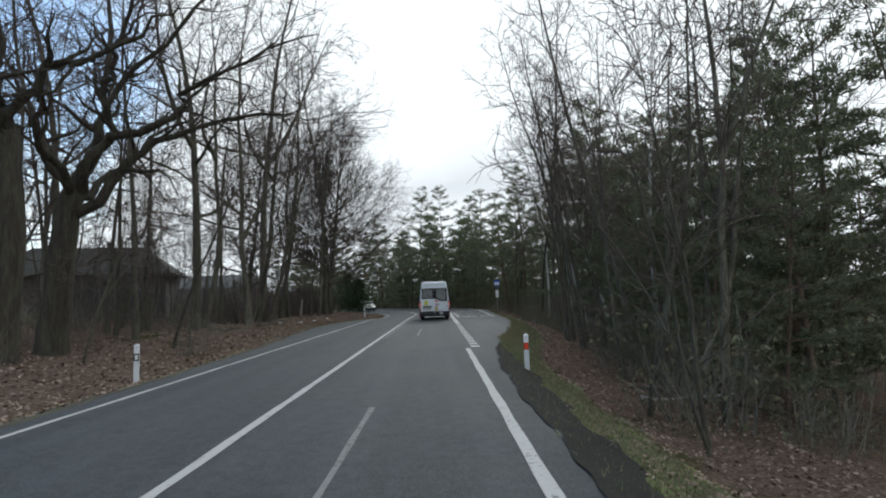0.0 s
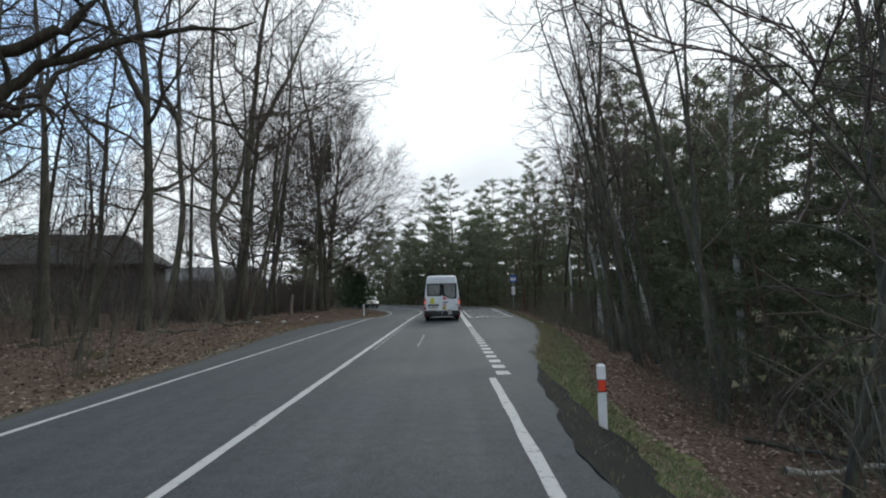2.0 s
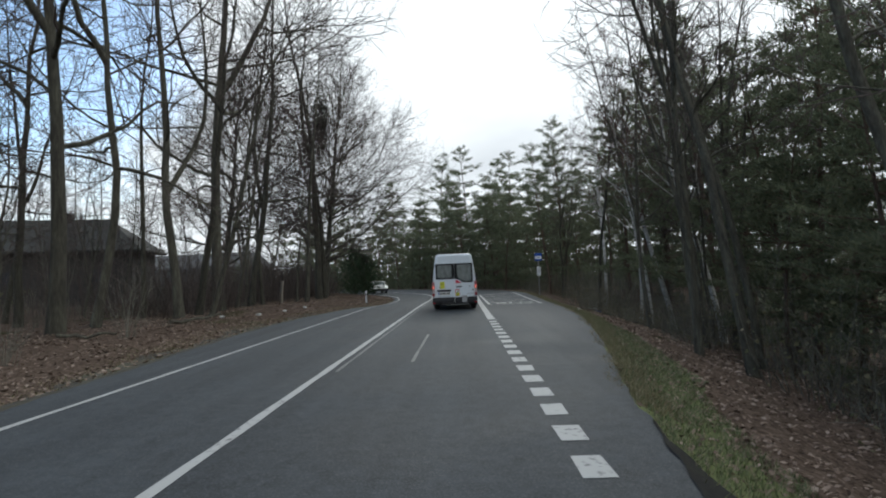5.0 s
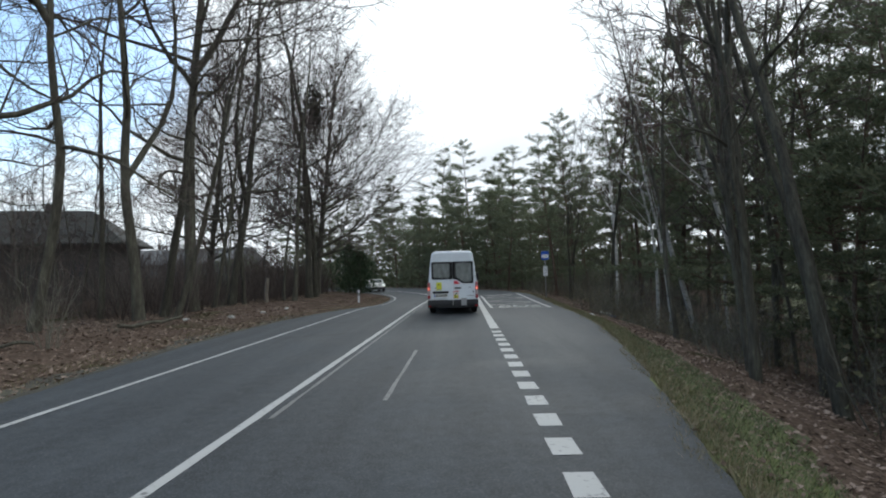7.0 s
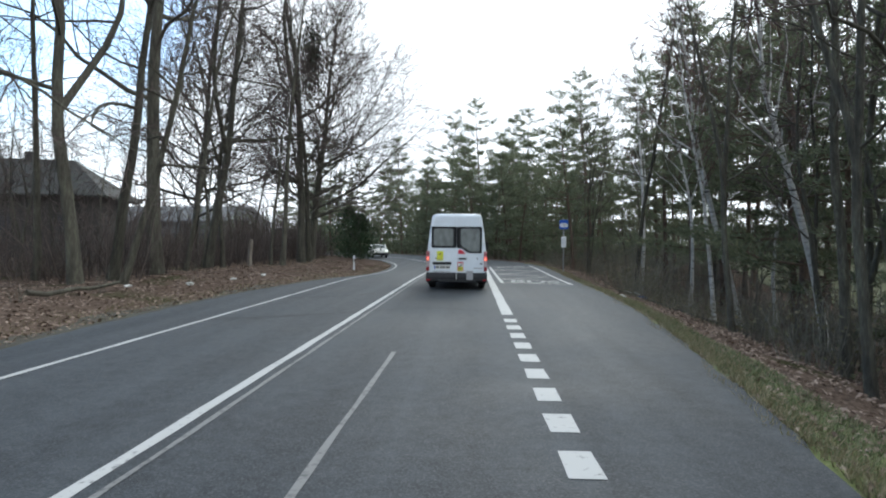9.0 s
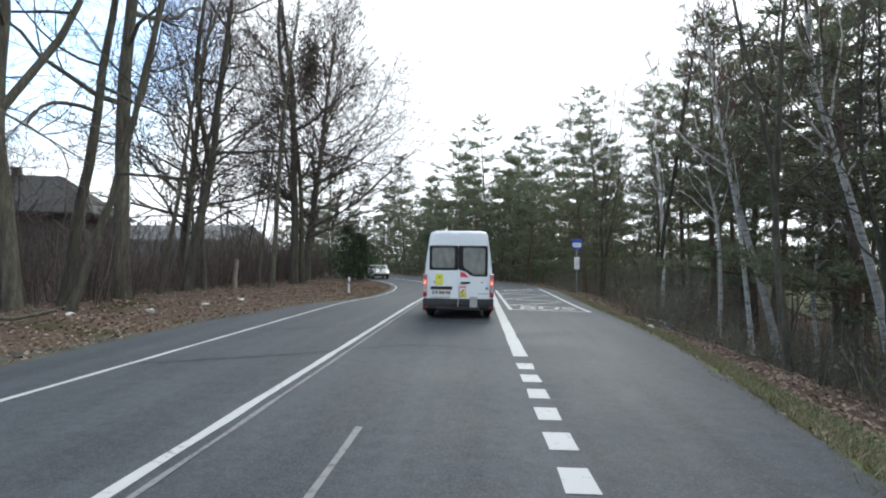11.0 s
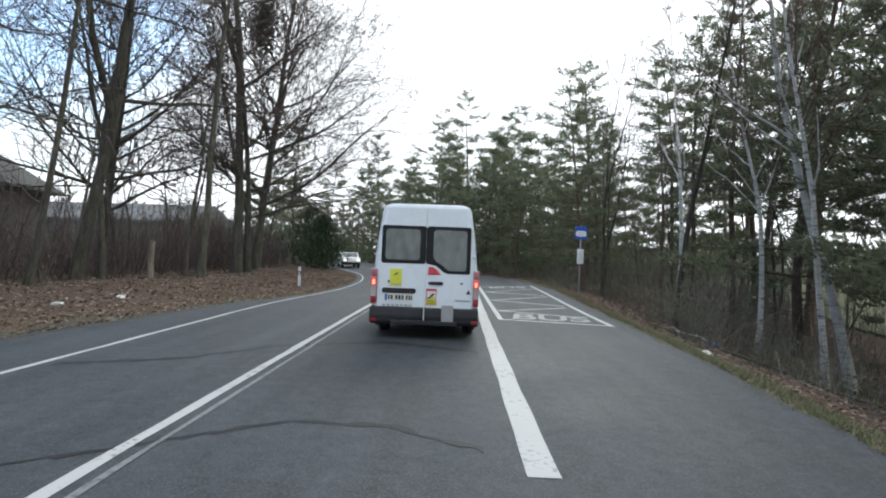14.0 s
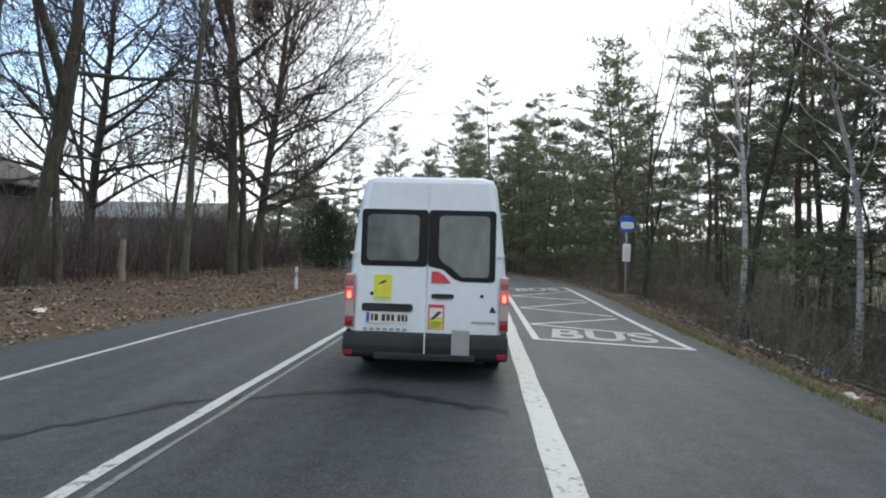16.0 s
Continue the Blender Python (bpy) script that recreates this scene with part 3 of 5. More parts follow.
def bare_tree(seed, H, r, first=0.3, limbs=16, spread=0.75, reach=0.34, n2=8, n3=7, lean=0.03, fine=0.009, rise=0.16, fork=0, mats=None, wander=0.05, stout=1.0):
    """A leafless tree as trunk and crown meshes."""
    rng = np.random.default_rng(seed)
    wood, crown = Tubes(), Tubes()
    bark, twig = mats or (BARK, TWIG)
    stems = []
    base_dir = unit(np.array((rng.normal(0, lean), rng.normal(0, lean), 1.0)))
    tr, rad = bough(rng, (0, 0, -0.4), base_dir, H + 0.4, r, 12, 0.02, wander, 0.10)
    rad[0] *= 1.35
    rad[1] *= 1.03
    wood.add(tr, rad, 9)
    stems.append((tr, rad, H))
    for k in range(fork):
        f = rng.uniform(0.15, 0.35)
        p, d = along(tr, f)
        h2 = H * rng.uniform(0.6, 0.8)
        st, sr = bough(rng, p, off(rng, d, rng.uniform(0.3, 0.5)), h2, r * 0.65, 9, 0.12, wander * 1.5, 0.12)
        wood.add(st, sr, 7)
        stems.append((st, sr, h2))
    for st, sr, h in stems:
        n = max(4, int(limbs * h / H))
        for i in range(n):
            f = first + (0.98 - first) * (i + rng.random()) / n
            p, d = along(st, f)
            rr = np.interp(f, np.linspace(0, 1, len(sr)), sr) * rng.uniform(0.4, 0.62) * stout
            L = H * reach * (1.15 - 0.75 * (f - first) / (1 - first)) * rng.uniform(0.6, 1.2)
            lb, lr = bough(rng, p, off(rng, d, spread * rng.uniform(0.7, 1.25)), L, rr, 7, rise, 0.13, max(0.12, fine / rr))
            (wood if rr > 0.035 else crown).add(lb, lr, 5 if rr > 0.035 else 4)
            twiggy(rng, crown, lb, lr, n2, n3, 0.38, fine, rise)
        twiggy(rng, crown, st[-4:], sr[-4:], n2, n3, 0.5, fine, rise)
    return wood.mesh("trunk", bark), crown.mesh("crown", twig)


def clothe(rng, wood, crown, limb, radii, dense, fine, rise, first=0.18, long=0.5):
    """Crooked side branches, twigs and twig ends along a limb."""
    L = np.linalg.norm(np.diff(limb, axis=0), axis=1).sum()
    n = max(3, int(dense * (2.5 + 1.7 * L)))
    for a in range(n):
        f = min(0.98, first + (1 - first) * (a + rng.random()) / n)
        p, d = along(limb, f)
        rr = max(fine * 1.7, np.interp(f, np.linspace(0, 1, len(radii)), radii) * rng.uniform(0.4, 0.6))
        l2 = (0.5 + L * long * (1.1 - 0.65 * f)) * rng.uniform(0.55, 1.2)
        sub, sr = bough(rng, p, off(rng, d, rng.uniform(0.55, 1.05)), l2, rr, 6, rise, 0.2, max(0.15, fine / rr))
        (wood if rr > 0.03 else crown).add(sub, sr, 4 if rr > 0.03 else 3)
        m = max(3, int(1.5 + 1.9 * l2))
        for b in range(m):
            q, e = along(sub, min(0.98, 0.15 + 0.85 * (b + rng.random()) / m))
            l3 = (0.25 + 0.34 * l2) * rng.uniform(0.6, 1.2)
            tw, tr = bough(rng, q, off(rng, e, rng.uniform(0.5, 1.0)), l3, fine, 3, rise, 0.2, 0.6)
            crown.add(tw, tr, 3)
            for c in range(2):
                o, g = along(tw, rng.uniform(0.3, 0.95))
                crown.add(*bough(rng, o, off(rng, g, rng.uniform(0.5, 0.9)), l3 * rng.uniform(0.4, 0.8), fine * 0.75, 2, rise, 0.1, 0.5), 3)


def winter_tree(seed, H, r, first=0.28, limbs=16, reach=4.0, low=1.15, high=0.5, forks=(), dense=0.8, fine=0.010, crook=0.13, wander=0.045, mats=None):
    """A leafless oak or its like. forks: where stems part from the trunk, as (height share, angle, thickness)."""
    rng = np.random.default_rng(seed)
    wood, crown = Tubes(), Tubes()
    bark, twig = mats or (BARK, TWIG)
    tr, rad = bough(rng, (0, 0, -0.4), (rng.normal(0, 0.03), rng.normal(0, 0.03), 1.0), H + 0.4, r, 14, 0.02, wander, 0.12)
    rad[0] *= 1.3
    wood.add(tr, rad, 9)
    stems = [(tr, rad, 1.0)]
    for at, angle, share in forks:
        p, d = along(tr, at)
        st, sr = bough(rng, p, off(rng, d, angle), H * (1 - at) * rng.uniform(0.75, 0.95), r * share, 11, 0.07, wander * 1.6, 0.14)
        wood.add(st, sr, 7)
        stems.append((st, sr, share))
    for st, sr, share in stems:
        n = max(5, int(limbs * (0.35 + 0.65 * share)))
        turn = rng.uniform(0, 6.28)
        for i in range(n):
            u = (i + rng.random()) / n
            f = first + (0.96 - first) * u
            p, d = along(st, f)
            rr = np.interp(f, np.linspace(0, 1, len(sr)), sr) * rng.uniform(0.36, 0.6)
            L = (reach * math.sqrt(max(0.05, 1 - u)) * rng.uniform(0.55, 1.15) + 0.7) * (0.45 + 0.55 * share)
            turn += 2.4 + rng.normal(0, 0.4)
            side = np.array((math.cos(turn), math.sin(turn), 0.0))
            angle = low + (high - low) * u + rng.normal(0, 0.12)
            lb, lr = bough(rng, p, unit(d * math.cos(angle) + side * math.sin(angle)), L, rr, 9, 0.025, crook, max(0.13, fine / rr))
            wood.add(lb, lr, 5)
            clothe(rng, wood, crown, lb, lr, dense, fine, 0.03)
        clothe(rng, wood, crown, st[-5:], sr[-5:], dense, fine, 0.05)
    return wood.mesh("trunk", bark), crown.mesh("crown", twig)


def curved(rng, knots, n, crook):
    """A smooth course through a few knots, with small crooks in it."""
    K = np.array([knots[0]] + list(knots) + [knots[-1]], float)
    u = np.linspace(0, len(knots) - 1.001, n)
    i, t = u.astype(int), (u % 1)[:, None]
    P = 0.5 * (2 * K[i + 1] + (K[i + 2] - K[i]) * t + (2 * K[i] - 5 * K[i + 1] + 4 * K[i + 2] - K[i + 3]) * t ** 2 + (3 * K[i + 1] - K[i] - 3 * K[i + 2] + K[i + 3]) * t ** 3)
    P[1:] += rng.normal(0, crook, (n - 1, 3))
    return P


def old_oak(seed, x, y, stem, girth, limbs, label):
    """An old oak: a stout stem, and boughs that each follow a course of their own. Places count from its foot."""
    rng = np.random.default_rng(seed)
    oak = thing("oak_tree", (x, y, gz(x, y)), 0, label, "tree")
    wood, twigs = Tubes(), Tubes()
    P = curved(rng, [(0, 0, -0.4)] + stem, 10, 0.03)
    wood.add(P, girth * np.array([1.5, 1.15, 1.02, 0.97, 0.94, 0.9, 0.87, 0.83, 0.8, 0.72]), 14)
    part("trunk", wood.mesh("trunk", BARK_OAK), oak)
    for knots, r0 in limbs:
        lt = Tubes()
        lb = curved(rng, knots, 15, 0.10)
        lr = r0 * np.linspace(1, 0.05, 15) ** 0.8
        lt.add(lb, lr, 8)
        for i in range(7):
            f = 0.32 + 0.66 * (i + rng.random()) / 7
            p, d = along(lb, f)
            rr = max(0.02, np.interp(f, np.linspace(0, 1, 15), lr) * rng.uniform(0.5, 0.75))
            sb, sr = bough(rng, p, off(rng, d, rng.uniform(0.5, 1.0)), rng.uniform(1.2, 2.8), rr, 8, 0.05, 0.28, max(0.14, 0.011 / rr))
            lt.add(sb, sr, 5)
            clothe(rng, lt, twigs, sb, sr, 0.42, 0.009, 0.04, 0.2, 0.36)
        clothe(rng, lt, twigs, lb[7:], lr[7:], 0.4, 0.009, 0.04, 0.18, 0.4)
        part("limb", lt.mesh("limb", BARK_OAK), oak)
    part("crown", twigs.mesh("crown", TWIG), oak)


def pine_tree(seed, H, r, first=0.3, whorls=16, reach=2.2, dense=1.0, tuft=0.27):
    """A pine: bark trunk with dead stubs, uneven boughs in layers that carry tufts of needles."""
    rng = np.random.default_rng(seed)
    wood, tris = Tubes(), []
    tr, rad = bough(rng, (0, 0, -0.4), (rng.normal(0, 0.02), rng.normal(0, 0.02), 1), H + 0.4, r, 12, 0.03, 0.03, 0.08)
    rad[0] *= 1.3
    wood.add(tr, rad, 8)
    for i in range(12):
        p, d = along(tr, rng.uniform(0.1, max(0.15, first)))
        st, sr = bough(rng, p, off(rng, d, 1.45), rng.uniform(0.4, 1.8), 0.02, 4, 0.0, 0.12, 0.3)
        wood.add(st, sr, 3)
    for w in range(whorls):
        f = min(0.985, first + (0.985 - first) * (w + 0.7 * rng.random()) / whorls)
        u = (f - first) / (1 - first)
        grow = rng.uniform(0.65, 1.25)
        turn = rng.uniform(0, 2 * math.pi)
        k4 = rng.integers(3, 6)
        for b in range(k4):
            p, d = along(tr, f)
            L = reach * grow * (0.55 + 0.5 * math.sin(math.pi * min(1, 0.2 + 0.7 * u))) * (1.05 - 0.8 * u ** 1.6) * rng.uniform(0.45, 1.25) + 0.3
            a = turn + 2 * math.pi * b / k4 + rng.normal(0, 0.25)
            way = np.array((math.cos(a), math.sin(a), 0.02 + 0.9 * u ** 3))
            lb, lr = bough(rng, p, way, L, 0.014 + 0.02 * L / reach, 5, 0.05, 0.10, 0.3)
            wood.add(lb[::2], lr[::2], 3)
            m = max(4, int(dense * 6.5 * L))
            g = rng.random(m) ** 0.6 * 0.8 + 0.2
            idx = g * 3.999
            i0 = idx.astype(int)
            C = lb[i0] * (1 - (idx - i0))[:, None] + lb[i0 + 1] * (idx - i0)[:, None]
            C = C + rng.normal(0, 1, (m, 3)) * np.array((0.21, 0.21, 0.07)) * (0.35 + 0.45 * L * g[:, None] / 2)
            k = 10
            D = rng.normal(0, 0.75, (m, k, 3)) + np.array((0, 0, 0.5)) + unit(way) * 0.7
            D /= np.linalg.norm(D, axis=2, keepdims=True)
            S = np.cross(D, rng.normal(0, 1, (m, k, 3)))
            S /= np.linalg.norm(S, axis=2, keepdims=True)
            ln = tuft * rng.uniform(0.6, 1.25, (m, k, 1))
            root = C[:, None] + rng.normal(0, 1, (m, k, 3)) * np.array((0.13, 0.13, 0.06)) * tuft / 0.27
            wd = 0.034 * tuft / 0.3
            tri = np.stack([root - S * wd, root + S * wd, root + D * ln], axis=2)
            tris.append(tri.reshape(-1, 3, 3))
    return wood.mesh("trunk", PINE_BARK), tri_mesh("crown", np.concatenate(tris), NEEDLE)


def shrub_mesh(seed, H, stems=22, width=0.8, fine=0.007, mat=None):
    rng = np.random.default_rng(seed)
    t = Tubes()
    for i in range(stems):
        a = rng.uniform(0, 2 * math.pi)
        s = np.array((math.cos(a), math.sin(a), 0)) * rng.uniform(0, width * 0.5)
        L = H * rng.uniform(0.5, 1.1)
        st, sr = bough(rng, s + np.array((0, 0, -0.15)), (math.cos(a) * rng.uniform(0, 0.5), math.sin(a) * rng.uniform(0, 0.5), 1), L, fine * rng.uniform(1.2, 2.6), 5, 0.05, 0.12, 0.4)
        t.add(st, sr, 3)
        for b in range(5):
            p, d = along(st, rng.uniform(0.2, 0.97))
            tw, tr = bough(rng, p, off(rng, d, rng.uniform(0.4, 1.0)), L * rng.uniform(0.12, 0.4), fine, 3, 0.05, 0.2, 0.5)
            t.add(tw, tr, 3)
    return t.mesh("crown", mat or SCRUB)


def bramble_leaves(seed, H, W, n=260):
    """Withered leaves that still hang in a bramble."""
    r = np.random.default_rng(seed)
    C = np.stack([np.clip(r.normal(0, W * 0.36, n), -W * 0.5, W * 0.5), np.clip(r.normal(0, W * 0.36, n), -W * 0.5, W * 0.5), H * r.random(n) ** 1.3], -1)
    D = r.normal(0, 1, (n, 3))
    D /= np.linalg.norm(D, axis=1, keepdims=True)
    S = np.cross(D, r.normal(0, 1, (n, 3)))
    S /= np.linalg.norm(S, axis=1, keepdims=True)
    ln = r.uniform(0.035, 0.085, (n, 1))
    return tri_mesh("foliage", np.stack([C - S * ln * 0.5, C + S * ln * 0.5, C + D * ln], 1), BRAMBLE)


def stand(name, meshes, label, category, group):
    """One tree at the origin with its parts, to be copied and then placed."""
    ob = thing(name, label=label, category=category, group=group)
    for n, me in meshes:
        part(n, me, ob)
    return ob


used = set()


def plant(kinds, k, x, y, scale=1.0, turn=None, tip=(0, 0)):
    """Place a tree of a kind on the ground: the first time the original, then copies."""
    ob = kinds[k % len(kinds)]
    turn = (k * 137.5) % 360 if turn is None else turn
    m = pose(x, y, gz(x, y), tip[0], tip[1], 0) @ pose(0, 0, 0, 0, 0, turn) @ Matrix.Diagonal((scale, scale, scale, 1))
    if ob.name in used:
        return copy_thing(ob, m)
    used.add(ob.name)
    ob.matrix_basis = m
    return ob


LEFT = "leafless trees along the road"
row = [stand("bare_tree", zip(("trunk", "crown"), winter_tree(20 + i, h, r, first=f, limbs=lm, reach=rc, low=1.4, high=0.6, forks=fk, wander=w, crook=0.17, dense=0.55, fine=0.009)),
             "tall leafless tree with dark crooked boughs", "tree", LEFT)
       for i, (h, r, f, lm, rc, fk, w) in enumerate((
           (18, 0.19, 0.24, 13, 5.4, ((0.42, 0.5, 0.6),), 0.04), (17, 0.14, 0.26, 11, 4.6, ((0.36, 0.42, 0.65),), 0.06), (18, 0.17, 0.24, 11, 5.8, ((0.26, 0.42, 0.6),), 0.05),
           (17, 0.13, 0.36, 13, 3.4, (), 0.035), (16, 0.14, 0.26, 12, 4.8, ((0.5, 0.5, 0.7),), 0.075)))]
thin_row = [stand("bare_tree", zip(("trunk", "crown"), winter_tree(30 + i, h, r, first=0.35, limbs=11, reach=2.4, forks=fk, dense=0.6, fine=0.011)),
                  "slender leafless tree behind the roadside row", "tree", LEFT)
            for i, (h, r, fk) in enumerate(((15, 0.11, ()), (13, 0.10, ((0.35, 0.4, 0.7),)), (16, 0.13, ((0.5, 0.4, 0.6),))))]
broad = [stand("bare_tree", zip(("trunk", "crown"), winter_tree(40 + i, h, r, first=0.17, limbs=lm, reach=rc, low=1.3, high=0.4, dense=dn, forks=fk, crook=0.09, wander=0.03)),
               "broad leafless oak with long low spreading boughs", "tree", LEFT)
         for i, (h, r, lm, rc, fk, dn) in enumerate(((19, 0.27, 44, 10.0, (), 1.2), (18, 0.22, 22, 7.5, ((0.2, 0.35, 0.6),), 0.7)))]
wood_slim = [stand("bare_tree", zip(("trunk", "crown"), winter_tree(130 + i, h, r, first=f, limbs=12, reach=2.6, low=1.0, forks=fk, dense=0.6, fine=0.009, wander=0.04)),
                   "thin tall leafless tree with dark bark and fine twigs", "tree", "thin trees of the wood")
             for i, (h, r, f, fk) in enumerate(((16, 0.11, 0.3, ((0.3, 0.3, 0.7),)), (15, 0.10, 0.25, ((0.15, 0.25, 0.7), (0.4, 0.4, 0.6))), (17, 0.13, 0.35, ())))]
birch = [stand("birch_tree", zip(("trunk", "crown"), bare_tree(60 + i, h, r, first=0.35, limbs=18, spread=0.6, reach=0.2, n2=7, n3=7, fine=0.008, rise=0.05, lean=0.05, mats=(BIRCH, TWIG_BIRCH))),
               "slender leafless birch with white peeling bark", "tree", "birches beside the road") for i, (h, r) in enumerate(((17, 0.13), (15, 0.10), (18, 0.15)))]
thin = [stand("bare_tree", zip(("trunk", "crown"), winter_tree(80 + i, h, r, first=0.2, limbs=9, reach=1.8, low=1.0, forks=fk, dense=0.6, fine=0.008, wander=0.06)),
              "young leafless tree with thin dark stems", "tree", "young trees in the thicket") for i, (h, r, fk) in enumerate(((10, 0.065, ((0.1, 0.3, 0.8),)), (12, 0.08, ()), (8, 0.055, ((0.06, 0.3, 0.8), (0.2, 0.4, 0.7)))))]
pines = [stand("pine_tree", zip(("trunk", "crown"), pine_tree(100 + i, h, r, first=f, whorls=w, reach=rc, dense=dn)),
               "tall pine with dark green needles", "tree", "pines beside the road")
         for i, (h, r, f, w, rc, dn) in enumerate(((20, 0.2, 0.40, 14, 3.4, 1.0), (18, 0.18, 0.28, 15, 3.2, 1.0), (14, 0.14, 0.16, 14, 2.8, 1.0), (12, 0.12, 0.10, 13, 2.6, 1.0), (16, 0.16, 0.33, 13, 3.0, 1.0)))]
far_pines = [stand("pine_tree", zip(("trunk", "crown"), pine_tree(160 + i, h, r, first=f, whorls=w, reach=rc, dense=0.5, tuft=0.5)),
                   "pine with dark green needles deep in the wood", "tree", "pines deep in the wood")
             for i, (h, r, f, w, rc) in enumerate(((17, 0.17, 0.12, 14, 3.6), (14, 0.14, 0.06, 13, 3.2), (20, 0.19, 0.3, 12, 3.6)))]
young_pines = [stand("young_pine", zip(("trunk", "crown"), pine_tree(180 + i, h, 0.05, first=0.06, whorls=8, reach=1.3, dense=0.9, tuft=0.3)),
                     "young bushy pine in the undergrowth", "tree", "young pines in the thicket") for i, h in enumerate((4.0, 5.5))]
shrubs = [stand("shrub", [("crown", shrub_mesh(120 + i, h, st, wd))], "leafless twiggy shrub in the undergrowth", "shrub", "undergrowth shrubs")
          for i, (h, st, wd) in enumerate(((2.6, 20, 1.4), (1.8, 20, 1.2), (3.4, 18, 1.0)))]
brambles = [stand("bramble", [("cane", shrub_mesh(200 + i, h, 23, wd, 0.006)), ("foliage", bramble_leaves(210 + i, h * 0.8, wd * 1.3))], "tangled bramble with a few withered leaves", "shrub", "brambles along the verge")
            for i, (h, wd) in enumerate(((1.5, 1.6), (2.1, 1.5), (1.1, 1.9)))]
brush = [stand("shrub", [("crown", shrub_mesh(140 + i, h, st, wd, 0.009, HEDGE))], "reddish-brown leafless shrub behind the bank", "shrub", "reddish shrubs behind the bank")
         for i, (h, st, wd) in enumerate(((2.2, 26, 2.0), (1.7, 24, 1.8)))]

# two old oaks whose boughs reach over the road
old_oak(7, -11.8, 17.6, [(0.25, 0, 3.0), (0.6, 0, 5.3)], 0.42, (
    ([(0.55, 0, 5.0), (1.2, 0.2, 6.9), (1.3, 0.4, 8.8), (0.9, 0.9, 15.0)], 0.24), ([(1.3, 0.4, 8.6), (1.9, 0.1, 10.3), (3.3, -0.5, 14.0)], 0.14),
    ([(0.6, 0, 5.1), (1.7, -0.2, 7.0), (2.3, -0.4, 8.6), (6.2, -0.5, 12.2)], 0.20), ([(1.7, -0.1, 6.9), (3.7, 0.2, 7.6), (4.5, 0.3, 8.9), (8.7, 0, 10.4)], 0.16),
    ([(0.35, 0, 3.9), (1.7, 0.3, 5.7), (3.8, 0.5, 7.3), (8.0, 0.6, 7.9)], 0.21), ([(0.5, 0, 5.0), (-1.0, 0.6, 7.2), (-2.8, 0.9, 11.0)], 0.19),
    ([(0.5, 0, 4.6), (0.8, 2.0, 6.5), (2.2, 4.5, 9.5)], 0.17), ([(0.5, 0, 4.9), (1.0, -2.2, 6.6), (2.6, -4.0, 9.0)], 0.16)), "old leafless oak with thick crooked boughs over the road")
old_oak(8, -10.8, 14.4, [(0.05, 0, 3.2), (-0.05, 0, 6.2)], 0.36, (
    ([(-0.05, 0, 5.8), (0.7, 0, 7.6), (2.2, 0.2, 8.3), (4.6, 0, 9.6)], 0.16), ([(-0.05, 0, 6.0), (-0.4, 0, 8.0), (0.3, 0.2, 13.5)], 0.22),
    ([(0, 0, 5.4), (-1.5, 0.4, 7.0), (-3.5, 0.5, 10.0)], 0.17), ([(0, 0, 5.6), (0.2, -1.5, 7.2), (1.2, -3.5, 10.0)], 0.15)), "stout leafless oak beside the leaf-covered bank")

# trees of the left-hand row, one by one: kind, x, y, scale, tilt to the road, turn
for k, x, y, s, ty, turn in (
        (3, -12.1, 23.0, 1.0, 1, 0), (0, -12.1, 28.5, 1.3, 0, 40), (4, -12.9, 31.5, 1.25, 8, 200), (3, -13.9, 36.1, 0.95, 0, 90), (2, -11.5, 34.9, 1.2, 4, 10), (4, -11.6, 36.7, 1.0, 9, 130),
        (1, -10.45, 35.4, 0.9, 10, 300), (0, -12.3, 40.5, 1.2, 1, 170), (3, -12.6, 43.2, 0.9, 11, 60), (2, -12.5, 45.2, 1.1, 1, 220), (1, -12.0, 45.9, 1.0, 6, 30),
        (3, -10.4, 50.0, 1.2, 0, 140), (1, -15.4, 52.4, 0.9, 0, 90), (0, -10.8, 54.8, 1.1, 0, 60),
        (3, -16.9, 29.0, 0.95, 0, 200), (0, -16.4, 24.2, 0.85, 0, 50), (3, -18.6, 27.0, 1.0, 0, 300), (4, -17.2, 33.2, 0.95, 2, 120), (3, -21.0, 30.5, 1.0, -2, 10), (1, -20.2, 36.0, 1.0, 0, 220), (4, -23.5, 33.5, 1.0, 0, 330), (3, -14.6, 25.8, 0.9, 1, 80)):
    plant(row, k, x, y, s, turn, tip=(0, ty))
for i, (x, y, s, tx, ty) in enumerate(((-9.1, 20.0, 0.55, 0, 12), (-9.5, 15.6, 0.4, 0, 14), (-11.2, 50.3, 0.75, 0, -3), (-11.3, 25.0, 0.6, 3, 5), (-10.4, 21.4, 0.45, 0, -8), (-13.2, 46.0, 0.8, 0, 3))):
    plant(thin_row, i, x, y, s, tip=(tx, ty))
for i, (x, y, s) in enumerate(((-11.4, 59.0, 1.05), (-10.5, 55.6, 0.9), (-19.2, 56.5, 0.95), (-15.5, 21.0, 0.8))):
    plant(broad, i, x, y, s, turn=(200, 75, 150, 10)[i])


def fill(n, seed, xr, yr, gap, keep, taken):
    """Random places at least a gap apart."""
    r = random.Random(seed)
    out = []
    for _ in range(n * 30):
        if len(out) >= n:
            break
        x, y = r.uniform(*xr), r.uniform(*yr)
        if keep(x, y) and all((x - a) ** 2 + (y - b) ** 2 > gap * gap for a, b in taken):
            taken.append((x, y))
            out.append((x, y, r.random()))
    return out


